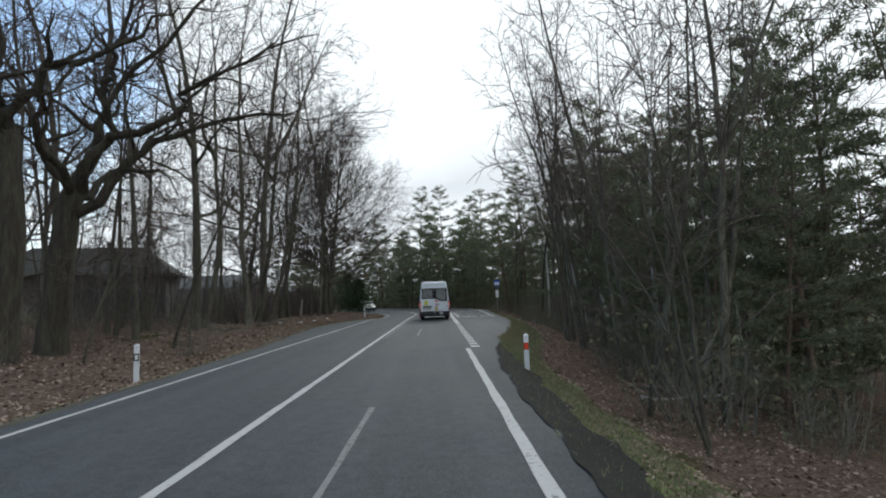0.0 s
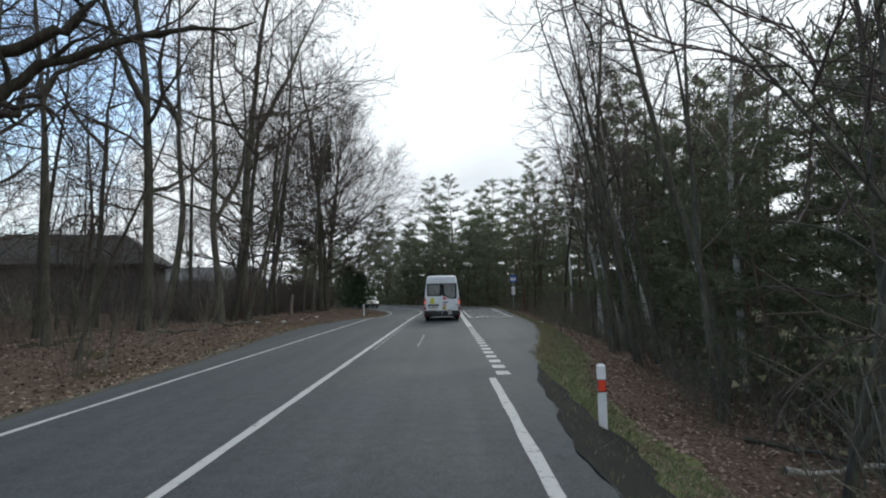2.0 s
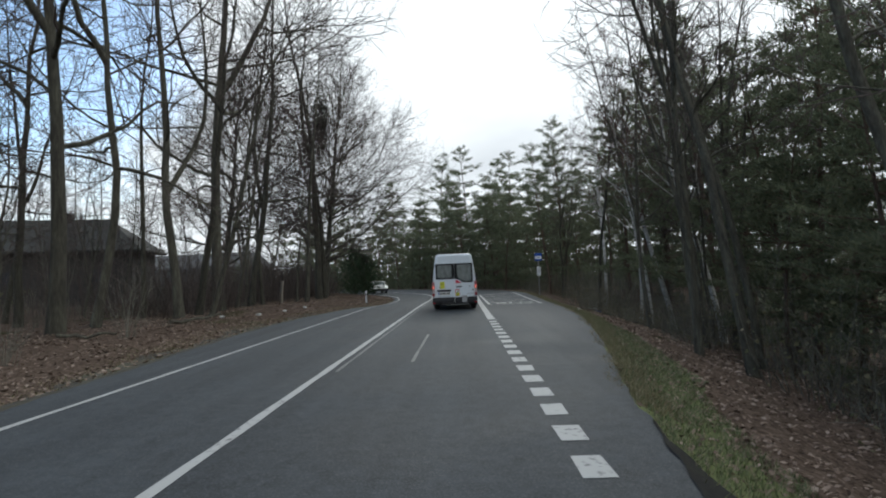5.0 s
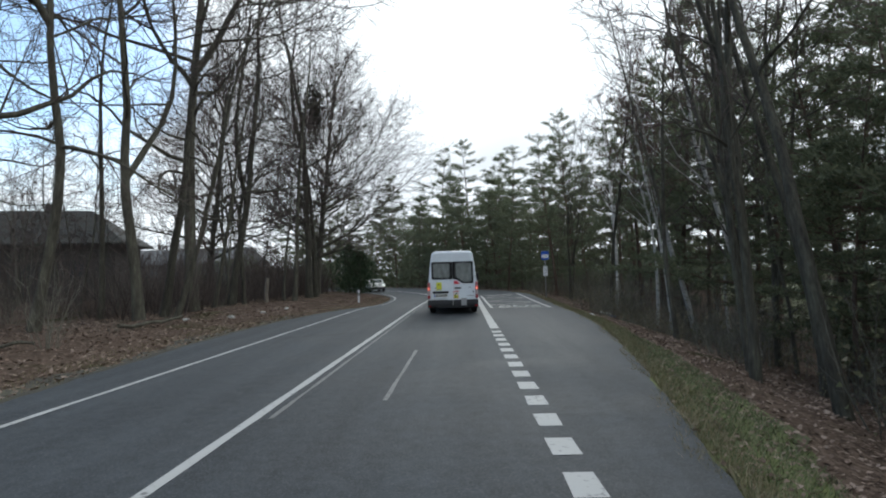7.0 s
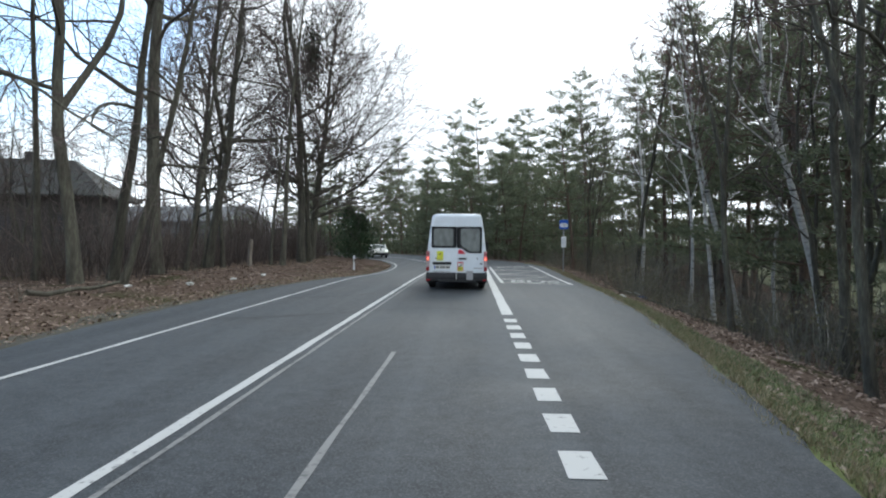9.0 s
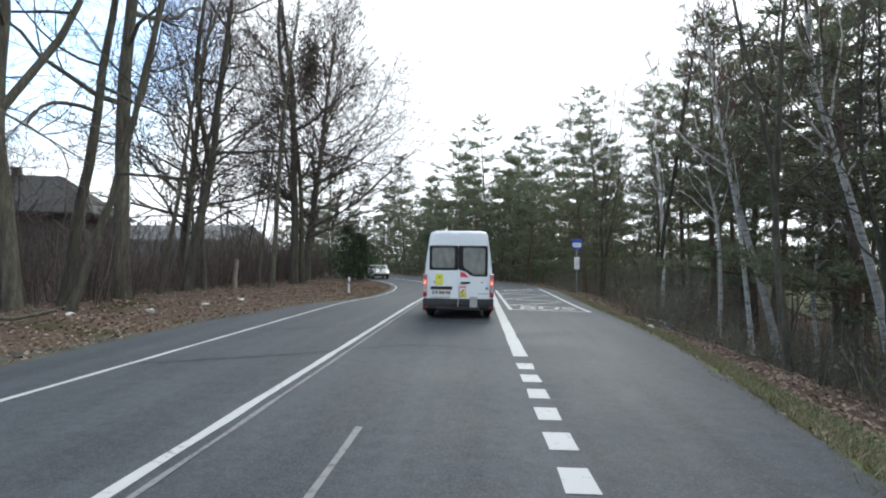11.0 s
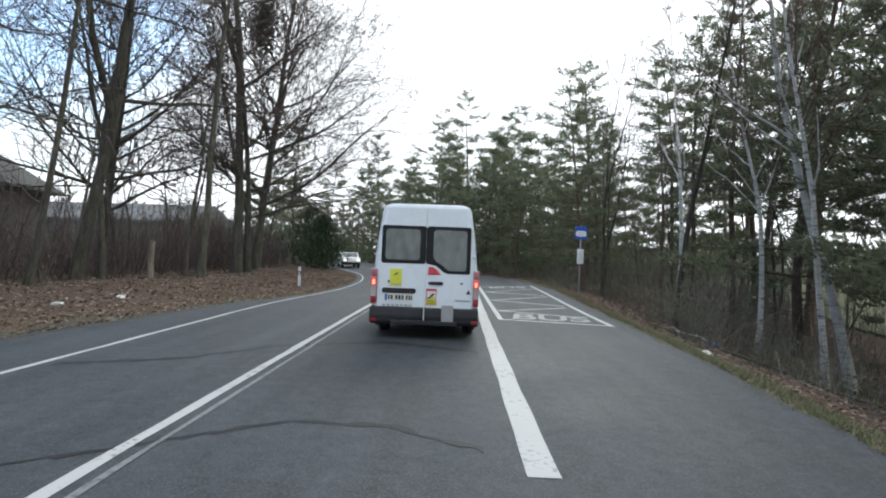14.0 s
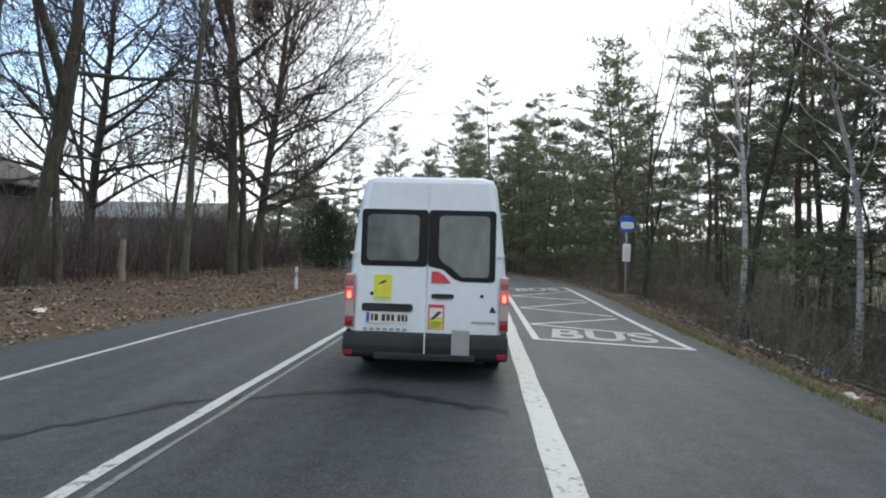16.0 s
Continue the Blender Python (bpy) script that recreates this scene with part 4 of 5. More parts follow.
taken = [(-11.6, 17.8), (-11.4, 59.0), (-10.6, 55.6)]
in_house = lambda x, y: -52 < x < -26 and 60 < y < 74
left_far = fill(34, 1, (-46, -17), (16, 95), 3.6, lambda x, y: x < float(edge_left(y)) - 7 and not in_house(x, y), taken)
for i, (x, y, u) in enumerate(left_far):
    plant(thin_row, i, x, y, 0.85 + 0.5 * u, tip=(6 * u - 3, 5 * u - 2))

# right-hand side
for i, (x, y, s, ty) in enumerate(((9.6, 23.0, 0.95, -2), (10.4, 41.0, 0.95, -3), (12.2, 42.5, 1.0, -4), (10.8, 51.8, 1.0, 0), (14.5, 44.0, 0.95, 2), (12.0, 36.5, 0.9, -3), (11.6, 46.5, 0.85, 1))):
    plant(birch, i, x, y, s, tip=(0, ty))
for i, (x, y, s, ty) in enumerate(((6.7, 23.9, 0.95, -7), (7.3, 27.9, 0.85, -3), (6.6, 26.4, 1.1, -2), (8.7, 27.4, 1.0, 0), (8.2, 34.7, 1.05, -3), (10.8, 33.1, 1.0, 0), (7.6, 20.0, 1.0, -2), (6.4, 18.0, 0.9, -5), (8.7, 56.6, 0.85, 0), (8.6, 30.5, 0.9, -3), (7.9, 15.5, 1.0, 2), (6.6, 12.0, 0.9, 3), (9.7, 49.0, 1.0, 0), (9.1, 58.0, 0.8, 3))):
    plant(wood_slim, i + 2, x, y, s, tip=(0, ty))
for i, (x, y, h) in enumerate(((15.3, 60.5, 18), (18.2, 59, 19), (15.7, 56.6, 20), (15.0, 65.2, 16), (7.8, 57.4, 12.5), (13.0, 78.2, 22.5), (2.1, 84.4, 20.5), (8.3, 95.2, 22), (-3.8, 122, 24), (5.3, 88, 15), (10.5, 83, 17),
                             (-1.5, 96, 16), (17.5, 47, 15), (12.5, 26.5, 13), (14.0, 31, 13.5), (11.6, 29.6, 12), (13.5, 20.0, 13), (12.0, 15.5, 12), (15.0, 40.5, 15), (11.5, 69.5, 15), (18.5, 72, 18), (10.0, 20.5, 10), (17.5, 53, 18))):
    k = 0 if h > 18 else 1 if h > 15.5 else 2 if h > 12.7 else 3
    plant(pines, (k + 5 * i) if i % 4 else (4 if k < 3 else 3), x, y, h / (20, 18, 14, 12)[k] if i % 4 else h / (16 if k < 3 else 12), turn=i * 77)
for i, (x, y, k, s) in enumerate(((13.2, 40.0, 2, 1.25), (15.5, 44.5, 1, 1.0), (14.0, 48.0, 2, 1.3), (18.8, 42, 1, 1.0), (15.0, 35.0, 1, 0.95), (13.2, 27.8, 1, 0.85), (13.4, 19.4, 1, 0.85), (17.0, 56.0, 2, 1.2), (19.5, 63.0, 2, 1.2), (20.5, 50.0, 2, 1.1), (19.0, 69.0, 1, 0.9), (8.2, 15.2, 3, 0.5), (8.6, 19.6, 3, 0.55), (9.2, 23.4, 3, 0.62), (8.0, 12.2, 3, 0.5), (10.0, 28.2, 3, 0.6), (10.2, 17.0, 3, 0.7), (9.8, 14.0, 3, 0.72), (11.6, 17.5, 3, 0.85), (12.8, 22.0, 2, 0.75), (11.2, 25.0, 3, 0.8), (12.0, 31.5, 3, 0.9), (13.6, 14.0, 2, 0.8))):
    plant(pines, k, x, y, s, turn=i * 83 + 20)
taken += [(15.3, 60.5), (15.7, 57.9), (13, 78), (10.4, 41), (12.2, 42.5), (6.7, 23.9), (6.6, 26.4), (8.7, 27.4), (6.9, 34.7)]
right = lambda x, y: x > float(edge_right(y)) + 3.2
for i, (x, y, u) in enumerate(fill(17, 2, (4.5, 16), (8, 62), 2.4, lambda x, y: right(x, y) and not (y > 32 and x < 10 + 0.06 * (y - 32)), taken)):
    plant(thin, i, x, y, 0.7 + 0.5 * u, tip=(4 * u - 2, 8 * u - 5))
for i, (x, y, u) in enumerate(fill(7, 3, (13, 20), (6, 75), 3.2, lambda x, y: x > (12 if y < 38 else 17), taken)):
    plant(pines, 2 + (i % 2) + 5 * i if u < 0.6 else 1, x, y, 0.8 + 0.35 * u, turn=i * 61)
ahead = lambda x, y: x > float(edge_right(y)) + 2.5 or x < float(edge_left(y)) - 4
for i, (x, y, u) in enumerate(fill(60, 4, (-15, 26), (74, 135), 3.4, ahead, taken)):
    plant(far_pines, i, x, y, 0.7 + 0.35 * u, turn=i * 53)
for i, (x, y, h) in enumerate(((4.6, 63.5, 9), (6.2, 66.5, 11), (4.0, 69.0, 10), (3.0, 73.0, 12), (7.4, 71.5, 12), (1.0, 77.0, 12), (5.0, 78.0, 13), (-2.0, 84.0, 12), (-5.5, 90.0, 13), (0.5, 90.0, 16))):
    plant(far_pines, 1, x, y, h / 14, turn=i * 97)
for i, (x, y, u) in enumerate(fill(12, 5, (-22, 30), (66, 115), 4.5, ahead, taken)):
    plant(thin_row, i, x, y, 0.8 + 0.25 * u)
# unseen pines behind the camera, added to darken what the van's rear mirrors
for i, (x, y, u) in enumerate(fill(8, 6, (-26, 26), (-58, -22), 4.2, lambda x, y: x < -9 or x > 6, taken)):
    plant(far_pines, i, x, y, 0.75 + 0.3 * u)
# more unseen pines, set across the road to block low sky from reflections
for i, (x, y, u) in enumerate(fill(7, 16, (-30, 30), (-90, -64), 4.0, lambda x, y: True, taken)):
    plant(far_pines, i, x, y, 0.85 + 0.3 * u)

none = []
for i, (x, y, u) in enumerate(fill(56, 21, (4.0, 13), (9, 64), 1.0, lambda x, y: float(edge_right(y)) + 2.3 + 1.6 * (y < 33) + 0.5 * math.sin(y) < x < float(edge_right(y)) + 7.5, [])):
    plant(brambles, i, x, y, 0.75 + 0.6 * u)
for i, (x, y, s) in enumerate(((-7.7, 18.0, 0.8), (-8.6, 22.5, 0.5), (-8.9, 27.0, 0.6), (-9.2, 12.0, 0.7), (-9.6, 30.5, 0.5), (-9.4, 33.0, 0.4))):
    plant(shrubs, i, x, y, s)
for i, (x, y, u) in enumerate(fill(36, 8, (5.0, 18), (6, 72), 1.3, lambda x, y: x > float(edge_right(y)) + 3.4 + 1.6 * (y < 30), none)):
    plant(shrubs, i, x, y, 0.7 + 0.6 * u)
for i, (x, y, u) in enumerate(fill(40, 12, (-14, 26), (62, 90), 2.0, ahead, none)):
    plant(shrubs, i, x, y, 0.8 + 0.7 * u)
for i, (x, y, u) in enumerate(fill(9, 13, (11, 19), (10, 68), 2.2, lambda x, y: x > (9 if y < 36 else 17), none)):
    plant(young_pines, i, x, y, 0.7 + 0.5 * u)
for i, (x, y, u) in enumerate(fill(34, 9, (-26, -12.2), (8, 70), 1.6, lambda x, y: x < float(edge_left(y)) - 5.5 and not in_house(x, y), none)):
    plant(shrubs, i, x, y, 0.6 + 0.5 * u)
for i, (x, y, u) in enumerate(fill(8, 15, (-40, -15), (34, 47.5), 2.5, lambda x, y: True, none)):
    plant(shrubs, i, x, y, 0.9 + 0.7 * u)
for i, (x, y, u) in enumerate(fill(75, 10, (-24, -12.5), (36, 78), 1.3, lambda x, y: float(bend(y)) - 16 < x < float(edge_left(y)) - 6.2 and not in_house(x, y), none)):
    plant(brush, i, x, y, 0.85 + 0.5 * u)

for i, (x, y, u) in enumerate(fill(16, 23, (40, 58), (20, 115), 3.6, lambda x, y: True, taken)):
    plant(far_pines, i, x, y, 0.65 + 0.3 * u, turn=i * 59)
for i, (x, y, u) in enumerate(fill(26, 31, (-30, -13.5), (14, 50), 2.0, lambda x, y: x < float(edge_left(y)) - 6 and x < -9.5 - 0.25 * y + 4, taken)):
    plant(thin, i, x, y, 0.75 + 0.5 * u, tip=(5 * u - 2.5, 6 * u - 3))
for i, (x, y, u) in enumerate(fill(14, 32, (-30, -15), (16, 48), 2.2, lambda x, y: x < -8 - 0.25 * y, none)):
    plant(shrubs, i, x, y, 0.9 + 0.6 * u)

# far woods close the horizon
rng = np.random.default_rng(11)
far = Tubes()
for i in range(520):
    a = rng.uniform(0, 2 * math.pi)
    d = rng.uniform(130, 260)
    x, y = d * math.sin(a), 40 + d * math.cos(a)
    if x < -25 and y < 120 and rng.random() < 0.25:
        continue
    h = rng.uniform(9, 20)
    far.add(*bough(rng, (x, y, -3), (0, 0, 1), h, 0.25, 4, 0, 0.04, 0.2), 4)
    for b in range(14):
        z = h * rng.uniform(0.15, 0.95)
        far.add(*bough(rng, (x, y, z - 3), off(rng, np.array((0, 0, 1.0)), rng.uniform(0.5, 1.2)), rng.uniform(1.5, 4.0), rng.uniform(0.15, 0.5), 3, 0.1, 0.2, 0.3), 3)
tagged(new("far_woods", far.mesh("far_woods", TWIG)), "distant bare winter woods along the horizon", "woods", kind="stuff")


def thicket(name, n, seed, box, mat, size, label):
    """Dense growth deep in the wood: a mass of small leaves and sprays."""
    r = np.random.default_rng(seed)
    (x0, x1), (y0, y1), h = box
    x, y = r.uniform(x0, x1, n), r.uniform(y0, y1, n)
    keep = (x > edge_right(y) + 4) | (x < edge_left(y) - 7)
    x, y = x[keep], y[keep]
    n = len(x)
    top = h * (0.55 + 0.45 * np.sin(x * 0.7 + np.sin(y * 0.5)) * np.sin(y * 0.6 + 1))
    z = ground_z(x, y) + top * r.random(n) ** 0.8
    C = np.stack([x, y, z], -1)
    D = r.normal(0, 1, (n, 3)) + np.array((0, 0, 0.4))
    D /= np.linalg.norm(D, axis=1, keepdims=True)
    S = np.cross(D, r.normal(0, 1, (n, 3)))
    S /= np.linalg.norm(S, axis=1, keepdims=True)
    ln = size * r.uniform(0.5, 1.3, (n, 1))
    return tagged(new(name, tri_mesh(name, np.stack([C - S * ln * 0.22, C + S * ln * 0.22, C + D * ln], 1), mat)), label, "undergrowth", kind="stuff")


thicket("undergrowth", 34000, 31, ((-36, 45), (84, 128), 6.5), NEEDLE, 0.6, "dense dark evergreen undergrowth deep in the wood")
thicket("undergrowth", 9000, 32, ((44, 60), (-5, 125), 5.5), BRAMBLE, 0.45, "brown hedge far across the meadow")
thicket("undergrowth", 9000, 33, ((-52, -38), (5, 110), 2.6), BRAMBLE, 0.45, "low brown undergrowth far behind the trees")
thicket("undergrowth", 14000, 34, ((-62, -16), (96, 130), 5.5), BRAMBLE, 0.6, "grey-brown undergrowth far behind the bend")


def twig_mass(name, n, seed, box, low, high, mat, label, free):
    """Crowded thin stems, each with a few side twigs."""
    r = np.random.default_rng(seed)
    x, y = r.uniform(*box[0], n), r.uniform(*box[1], n)
    keep = free(x, y) & (r.random(n) < 0.55 + 0.45 * np.sin(x * 0.9 + 1.3 * np.sin(y * 0.4)))
    x, y = x[keep], y[keep]
    n = len(x)
    foot = np.stack([x, y, ground_z(x, y) - 0.1], -1)
    lean = np.stack([r.normal(0, 0.16, n), r.normal(0, 0.16, n), np.ones(n)], -1)
    height = (low + (high - low) * r.random((n, 1)) ** 1.6) * (0.8 + 0.2 * np.sin(x * 0.35 + y * 0.2))[:, None]
    tip = foot + lean * height
    a = r.uniform(0, np.pi, n)
    side = np.stack([np.cos(a), np.sin(a), 0 * a], -1) * (0.006 + 0.0035 * height)
    tris = [np.stack([foot - side, foot + side, tip], 1)]
    for k in range(5):
        u = r.uniform(0.25, 0.85, (n, 1))
        p = foot + (tip - foot) * u
        d = np.stack([r.normal(0, 0.7, n), r.normal(0, 0.7, n), r.uniform(0.3, 1.1, n)], -1) * height * 0.3 * (1.1 - u)
        tris.append(np.stack([p, p + np.array((0, 0, 0.018)) + side * 0.5, p + d], 1))
    return tagged(new(name, tri_mesh(name, np.concatenate(tris), mat)), label, "undergrowth", kind="stuff")


off_left = lambda x, y: (x < edge_left(y) - 7.5) & ~((x < -27) & (y > 59) & (y < 76))
off_right = lambda x, y: x > edge_right(y) + 3.6 + 1.8 * (y < 32)
twig_mass("undergrowth", 5200, 51, ((-25, -13), (47, 98)), 1.0, 3.0, HEDGE, "tall brown bare saplings crowded behind the trees", off_left)
twig_mass("undergrowth", 4200, 52, ((-30, -13), (6, 47)), 0.5, 2.0, HEDGE, "brown bare saplings behind the row of trees", off_left)
twig_mass("undergrowth", 1500, 53, ((6, 18), (10, 78)), 0.6, 3.0, SCRUB, "grey-green bare saplings crowded in the wood", off_right)
twig_mass("undergrowth", 1900, 57, ((12, 22), (40, 78)), 1.5, 5.5, SCRUB, "thin bare stems tangled in the wood", off_right)
twig_mass("undergrowth", 2600, 58, ((40, 62), (-10, 130)), 4.0, 11.0, TWIG, "tall bare saplings across the meadow", off_right)
twig_mass("undergrowth", 5200, 54, ((-44, -8), (72, 128)), 3.0, 9.0, TWIG, "tall grey bare saplings behind the bend", lambda x, y: x < edge_left(y) - 5)
for i, (x, y, h) in enumerate(((-12.4, 74.5, 6.5), (-14.8, 78, 7.5), (-17.5, 83, 8.5), (-21, 88, 9.5), (-19.5, 80, 6.0))):
    plant(far_pines, 1, x, y, h / 14, turn=i * 83)
for i, (x, y, u) in enumerate(fill(16, 17, (-34, -12), (92, 128), 3.4, lambda x, y: x > float(edge_right(y)) + 2.5, taken)):
    plant(far_pines, i, x, y, 0.65 + 0.35 * u, turn=i * 71)
twig_mass("undergrowth", 1500, 55, ((-40, -17), (38, 98)), 4.0, 9.0, TWIG, "thin tall bare saplings far behind the trees", off_left)

# ---- the van ----
WHITE = mottled("white_van_paint", [(0.3, (0.57, 0.62, 0.67)), (0.65, (0.65, 0.70, 0.75))], 0.6, 9, 0.32, 0, depth=0.0, spec=0.5)
BLACK = mottled("black_plastic", [(0.3, (0.012, 0.013, 0.015)), (0.65, (0.034, 0.035, 0.038))], 3, 60, 0.65, 0.2, depth=0.003, spec=0.25)
DARK = plain("dark_rubber", (0.012, 0.012, 0.013), 0.85)
# grey-green mottling in the base colour stands in for mirrored sky and trees
GLASS = mottled("van_glass", [(0.3, (0.035, 0.047, 0.047)), (0.65, (0.095, 0.115, 0.112))], 2.2, 5, 0.06, 0, stretch=(1.4, 1.4, 0.8), spec=0.5)
SEAL = plain("black_window_print", (0.006, 0.007, 0.009), 0.3, spec=0.15)
RED_LIT = plain("lit_brake_lamp", (0.62, 0.04, 0.04), 0.3, glow=0.22)
RED = plain("red_lens", (0.24, 0.012, 0.02), 0.2)
PINK = plain("pale_red_lens", (0.36, 0.12, 0.13), 0.2)
HOT = plain("glowing_bulb", (1.0, 0.36, 0.22), 0.3, glow=0.6)
CLEAR = plain("clear_lens", (0.40, 0.33, 0.34), 0.15)
YELLOW = mottled("yellow_sticker", [(0.3, (0.50, 0.52, 0.03)), (0.7, (0.66, 0.66, 0.06))], 6, 40, 0.5, 0)
RED_STICK = plain("red_sticker", (0.50, 0.03, 0.06), 0.45)
PALE = plain("pale_sticker", (0.62, 0.62, 0.58), 0.5)
GREY = mottled("grey_plate", [(0.3, (0.26, 0.26, 0.27)), (0.7, (0.34, 0.34, 0.35))], 4, 40, 0.55, 0.1)
STEEL = plain("wheel_steel", (0.25, 0.25, 0.26), 0.45, 0.8)
INK = plain("dark_ink", (0.02, 0.02, 0.024), 0.6)
BLUE = plain("blue_sign", (0.02, 0.09, 0.42), 0.4)
SIGN_WHITE = plain("white_sign", (0.72, 0.73, 0.75), 0.4)
ZINC = mottled("zinc_pole", [(0.3, (0.22, 0.22, 0.23)), (0.7, (0.34, 0.34, 0.35))], 4, 50, 0.45, 0)

van = thing("van", (0.20, 36.9, 0.0), 0.6, "white high-roof delivery van with lit brake lights on the road", "van")
van.scale = (1.0, 1.0, 1.03)


def ring(y, half, zb, zt, taper, y_lean=0.0):
    """One cross-section of the body, right side up and over to the left."""
    prof = [(0.93, 0.0), (1.0, 0.12), (1.0, 0.36), (0.985, 0.48), (1 - taper * 0.45, 0.70), (1 - taper * 0.8, 0.86), (1 - taper, 0.945), (1 - taper * 1.35, 0.982), (1 - taper * 2.2, 1.0)]
    pts = [(half * a, y + y_lean * b, zb + (zt - zb) * b) for a, b in prof]
    return pts + [(-x, yy, z) for x, yy, z in reversed(pts)]


stations = [(0.0, 0.955, 0.36, 2.43, 0.15, 0.13), (0.05, 0.99, 0.33, 2.47, 0.145, 0.13), (0.5, 1.0, 0.32, 2.5, 0.145, 0.06), (3.3, 1.0, 0.32, 2.5, 0.145, 0.0), (3.95, 1.0, 0.32, 2.44, 0.13, -0.15),
            (4.55, 1.0, 0.32, 1.9, 0.12, -0.2), (4.95, 0.99, 0.32, 1.38, 0.08, -0.2), (5.35, 0.93, 0.34, 1.16, 0.06, -0.15), (5.5, 0.8, 0.4, 0.98, 0.06, -0.1)]
V, F = [], []
for i, (y, half, zb, zt, tp, ln) in enumerate(stations):
    V += ring(y, half, zb, zt, tp, ln)
    n = len(V) // (i + 1)
    if i:
        F += [((i - 1) * n + j, (i - 1) * n + (j + 1) % n, i * n + (j + 1) % n, i * n + j) for j in range(n)]
F += [tuple(range(n))[::-1], tuple(range(len(V) - n, len(V)))]
me = mesh_of("body", V, F, WHITE, True)
body = part("body", me, van, "white painted van body")
bv = body.modifiers.new("bevel", "BEVEL")
bv.width, bv.segments, bv.limit_method, bv.angle_limit = 0.03, 2, "ANGLE", radians(50)


def rear_y(z):
    """How far the rear face leans forward at a height."""
    return 0.13 * (z - 0.36) / 2.07


def rear_plate(name, outline, mat, parent, out=0.012, thick=0.02, label="", bevel=0.004):
    """A shaped plate on the rear face, its outline in x and z."""
    bm = bmesh.new()
    back = [bm.verts.new((x, rear_y(z) + thick - out, z)) for x, z in outline]
    front = [bm.verts.new((x, rear_y(z) - out, z)) for x, z in outline]
    m = len(outline)
    bm.faces.new(back)
    bm.faces.new(front[::-1])
    for i in range(m):
        bm.faces.new((back[i], back[(i + 1) % m], front[(i + 1) % m], front[i]))
    bmesh.ops.recalc_face_normals(bm, faces=bm.faces)
    if bevel:
        bmesh.ops.bevel(bm, geom=list(bm.edges), offset=bevel, segments=2, affect="EDGES", profile=0.6)
    return part(name, bm_mesh(name, bm, mat), parent, label)


def rounded(x0, z0, x1, z1, r=0.05, cut=None):
    pts = []
    for cx, cz, a0 in ((x1 - r, z0 + r, -90), (x1 - r, z1 - r, 0), (x0 + r, z1 - r, 90), (x0 + r, z0 + r, 180)):
        pts += [(cx + r * math.cos(radians(a0 + k * 30)), cz + r * math.sin(radians(a0 + k * 30))) for k in range(4)]
    if cut:
        pts = pts[:12] + cut
    return pts


rect = lambda x0, z0, x1, z1: [(x0, z0), (x1, z0), (x1, z1), (x0, z1)]
door_l = rear_plate("rear_door", [(-0.895, 0.55), (-0.006, 0.55), (-0.006, 2.40), (-0.735, 2.40), (-0.885, 1.4)], WHITE, van, 0.02, 0.03, "white rear door", 0.012)
door_r = rear_plate("rear_door", [(0.006, 0.55), (0.895, 0.55), (0.885, 1.4), (0.735, 2.40), (0.006, 2.40)], WHITE, van, 0.02, 0.03, "white rear door", 0.012)
seal_l = rear_plate("window", rounded(-0.85, 1.36, -0.003, 2.06, 0.045), SEAL, door_l, 0.026, 0.02, "black-framed rear window", 0)
rear_plate("pane", rounded(-0.775, 1.425, -0.115, 1.995, 0.06), GLASS, seal_l, 0.030, 0.02, "dark dusty glass", 0.003)
cut = [(0.003, 1.46), (0.012, 1.37), (0.20, 1.33), (0.34, 1.22), (0.44, 1.19)]
seal_r = rear_plate("window", rounded(0.003, 1.19, 0.85, 2.06, 0.045, cut), SEAL, door_r, 0.026, 0.02, "black-framed rear window", 0)
rear_plate("pane", rounded(0.135, 1.245, 0.775, 1.995, 0.06, [(0.135, 1.49), (0.185, 1.42), (0.32, 1.34), (0.43, 1.245)]), GLASS, seal_r, 0.030, 0.02, "dark dusty glass", 0.003)
rear_plate("handle", rounded(0.06, 0.985, 0.345, 1.04, 0.025), BLACK, door_r, 0.055, 0.03, "black door handle", 0.006)
for x, d in ((-0.69, door_l), (0.69, door_r)):
    rear_plate("lock", rounded(x - 0.022, 1.0, x + 0.022, 1.045, 0.02), INK, d, 0.036, 0.02, "", 0.002)
st = rear_plate("sticker", rect(-0.665, 0.945, -0.445, 1.255), YELLOW, door_l, 0.034, 0.01, "yellow sticker with a dark mark", 0)
rear_plate("mark", [(-0.62, 1.13), (-0.53, 1.155), (-0.50, 1.19), (-0.56, 1.18)], INK, st, 0.036, 0.006, "", 0)
rear_plate("mark", rect(-0.64, 0.97, -0.47, 0.985), GREY, st, 0.036, 0.006, "", 0)
rear_plate("sticker", [(0.055, 1.17), (0.30, 1.17), (0.22, 1.26), (0.14, 1.31), (0.055, 1.31)], RED_STICK, door_r, 0.034, 0.01, "red sticker", 0)
st = rear_plate("sticker", rect(0.03, 0.61, 0.225, 0.91), RED_STICK, door_r, 0.034, 0.01, "red and yellow warning sticker", 0)
rear_plate("panel", rect(0.045, 0.62, 0.21, 0.75), YELLOW, st, 0.036, 0.006, "", 0)
rear_plate("panel", rect(0.045, 0.755, 0.21, 0.87), PALE, st, 0.036, 0.006, "", 0)
rear_plate("mark", [(0.05, 0.72), (0.10, 0.73), (0.20, 0.82), (0.15, 0.83)], INK, st, 0.038, 0.006, "", 0)
for z in (0.64, 0.665, 0.69):
    rear_plate("text_bar", rect(0.06, z, 0.19, z + 0.01), INK, st, 0.038, 0.006, "", 0)
rear_plate("lamp_strip", rounded(-0.81, 0.815, -0.17, 0.905, 0.03), BLACK, door_l, 0.06, 0.05, "black plate lamp strip", 0.008)
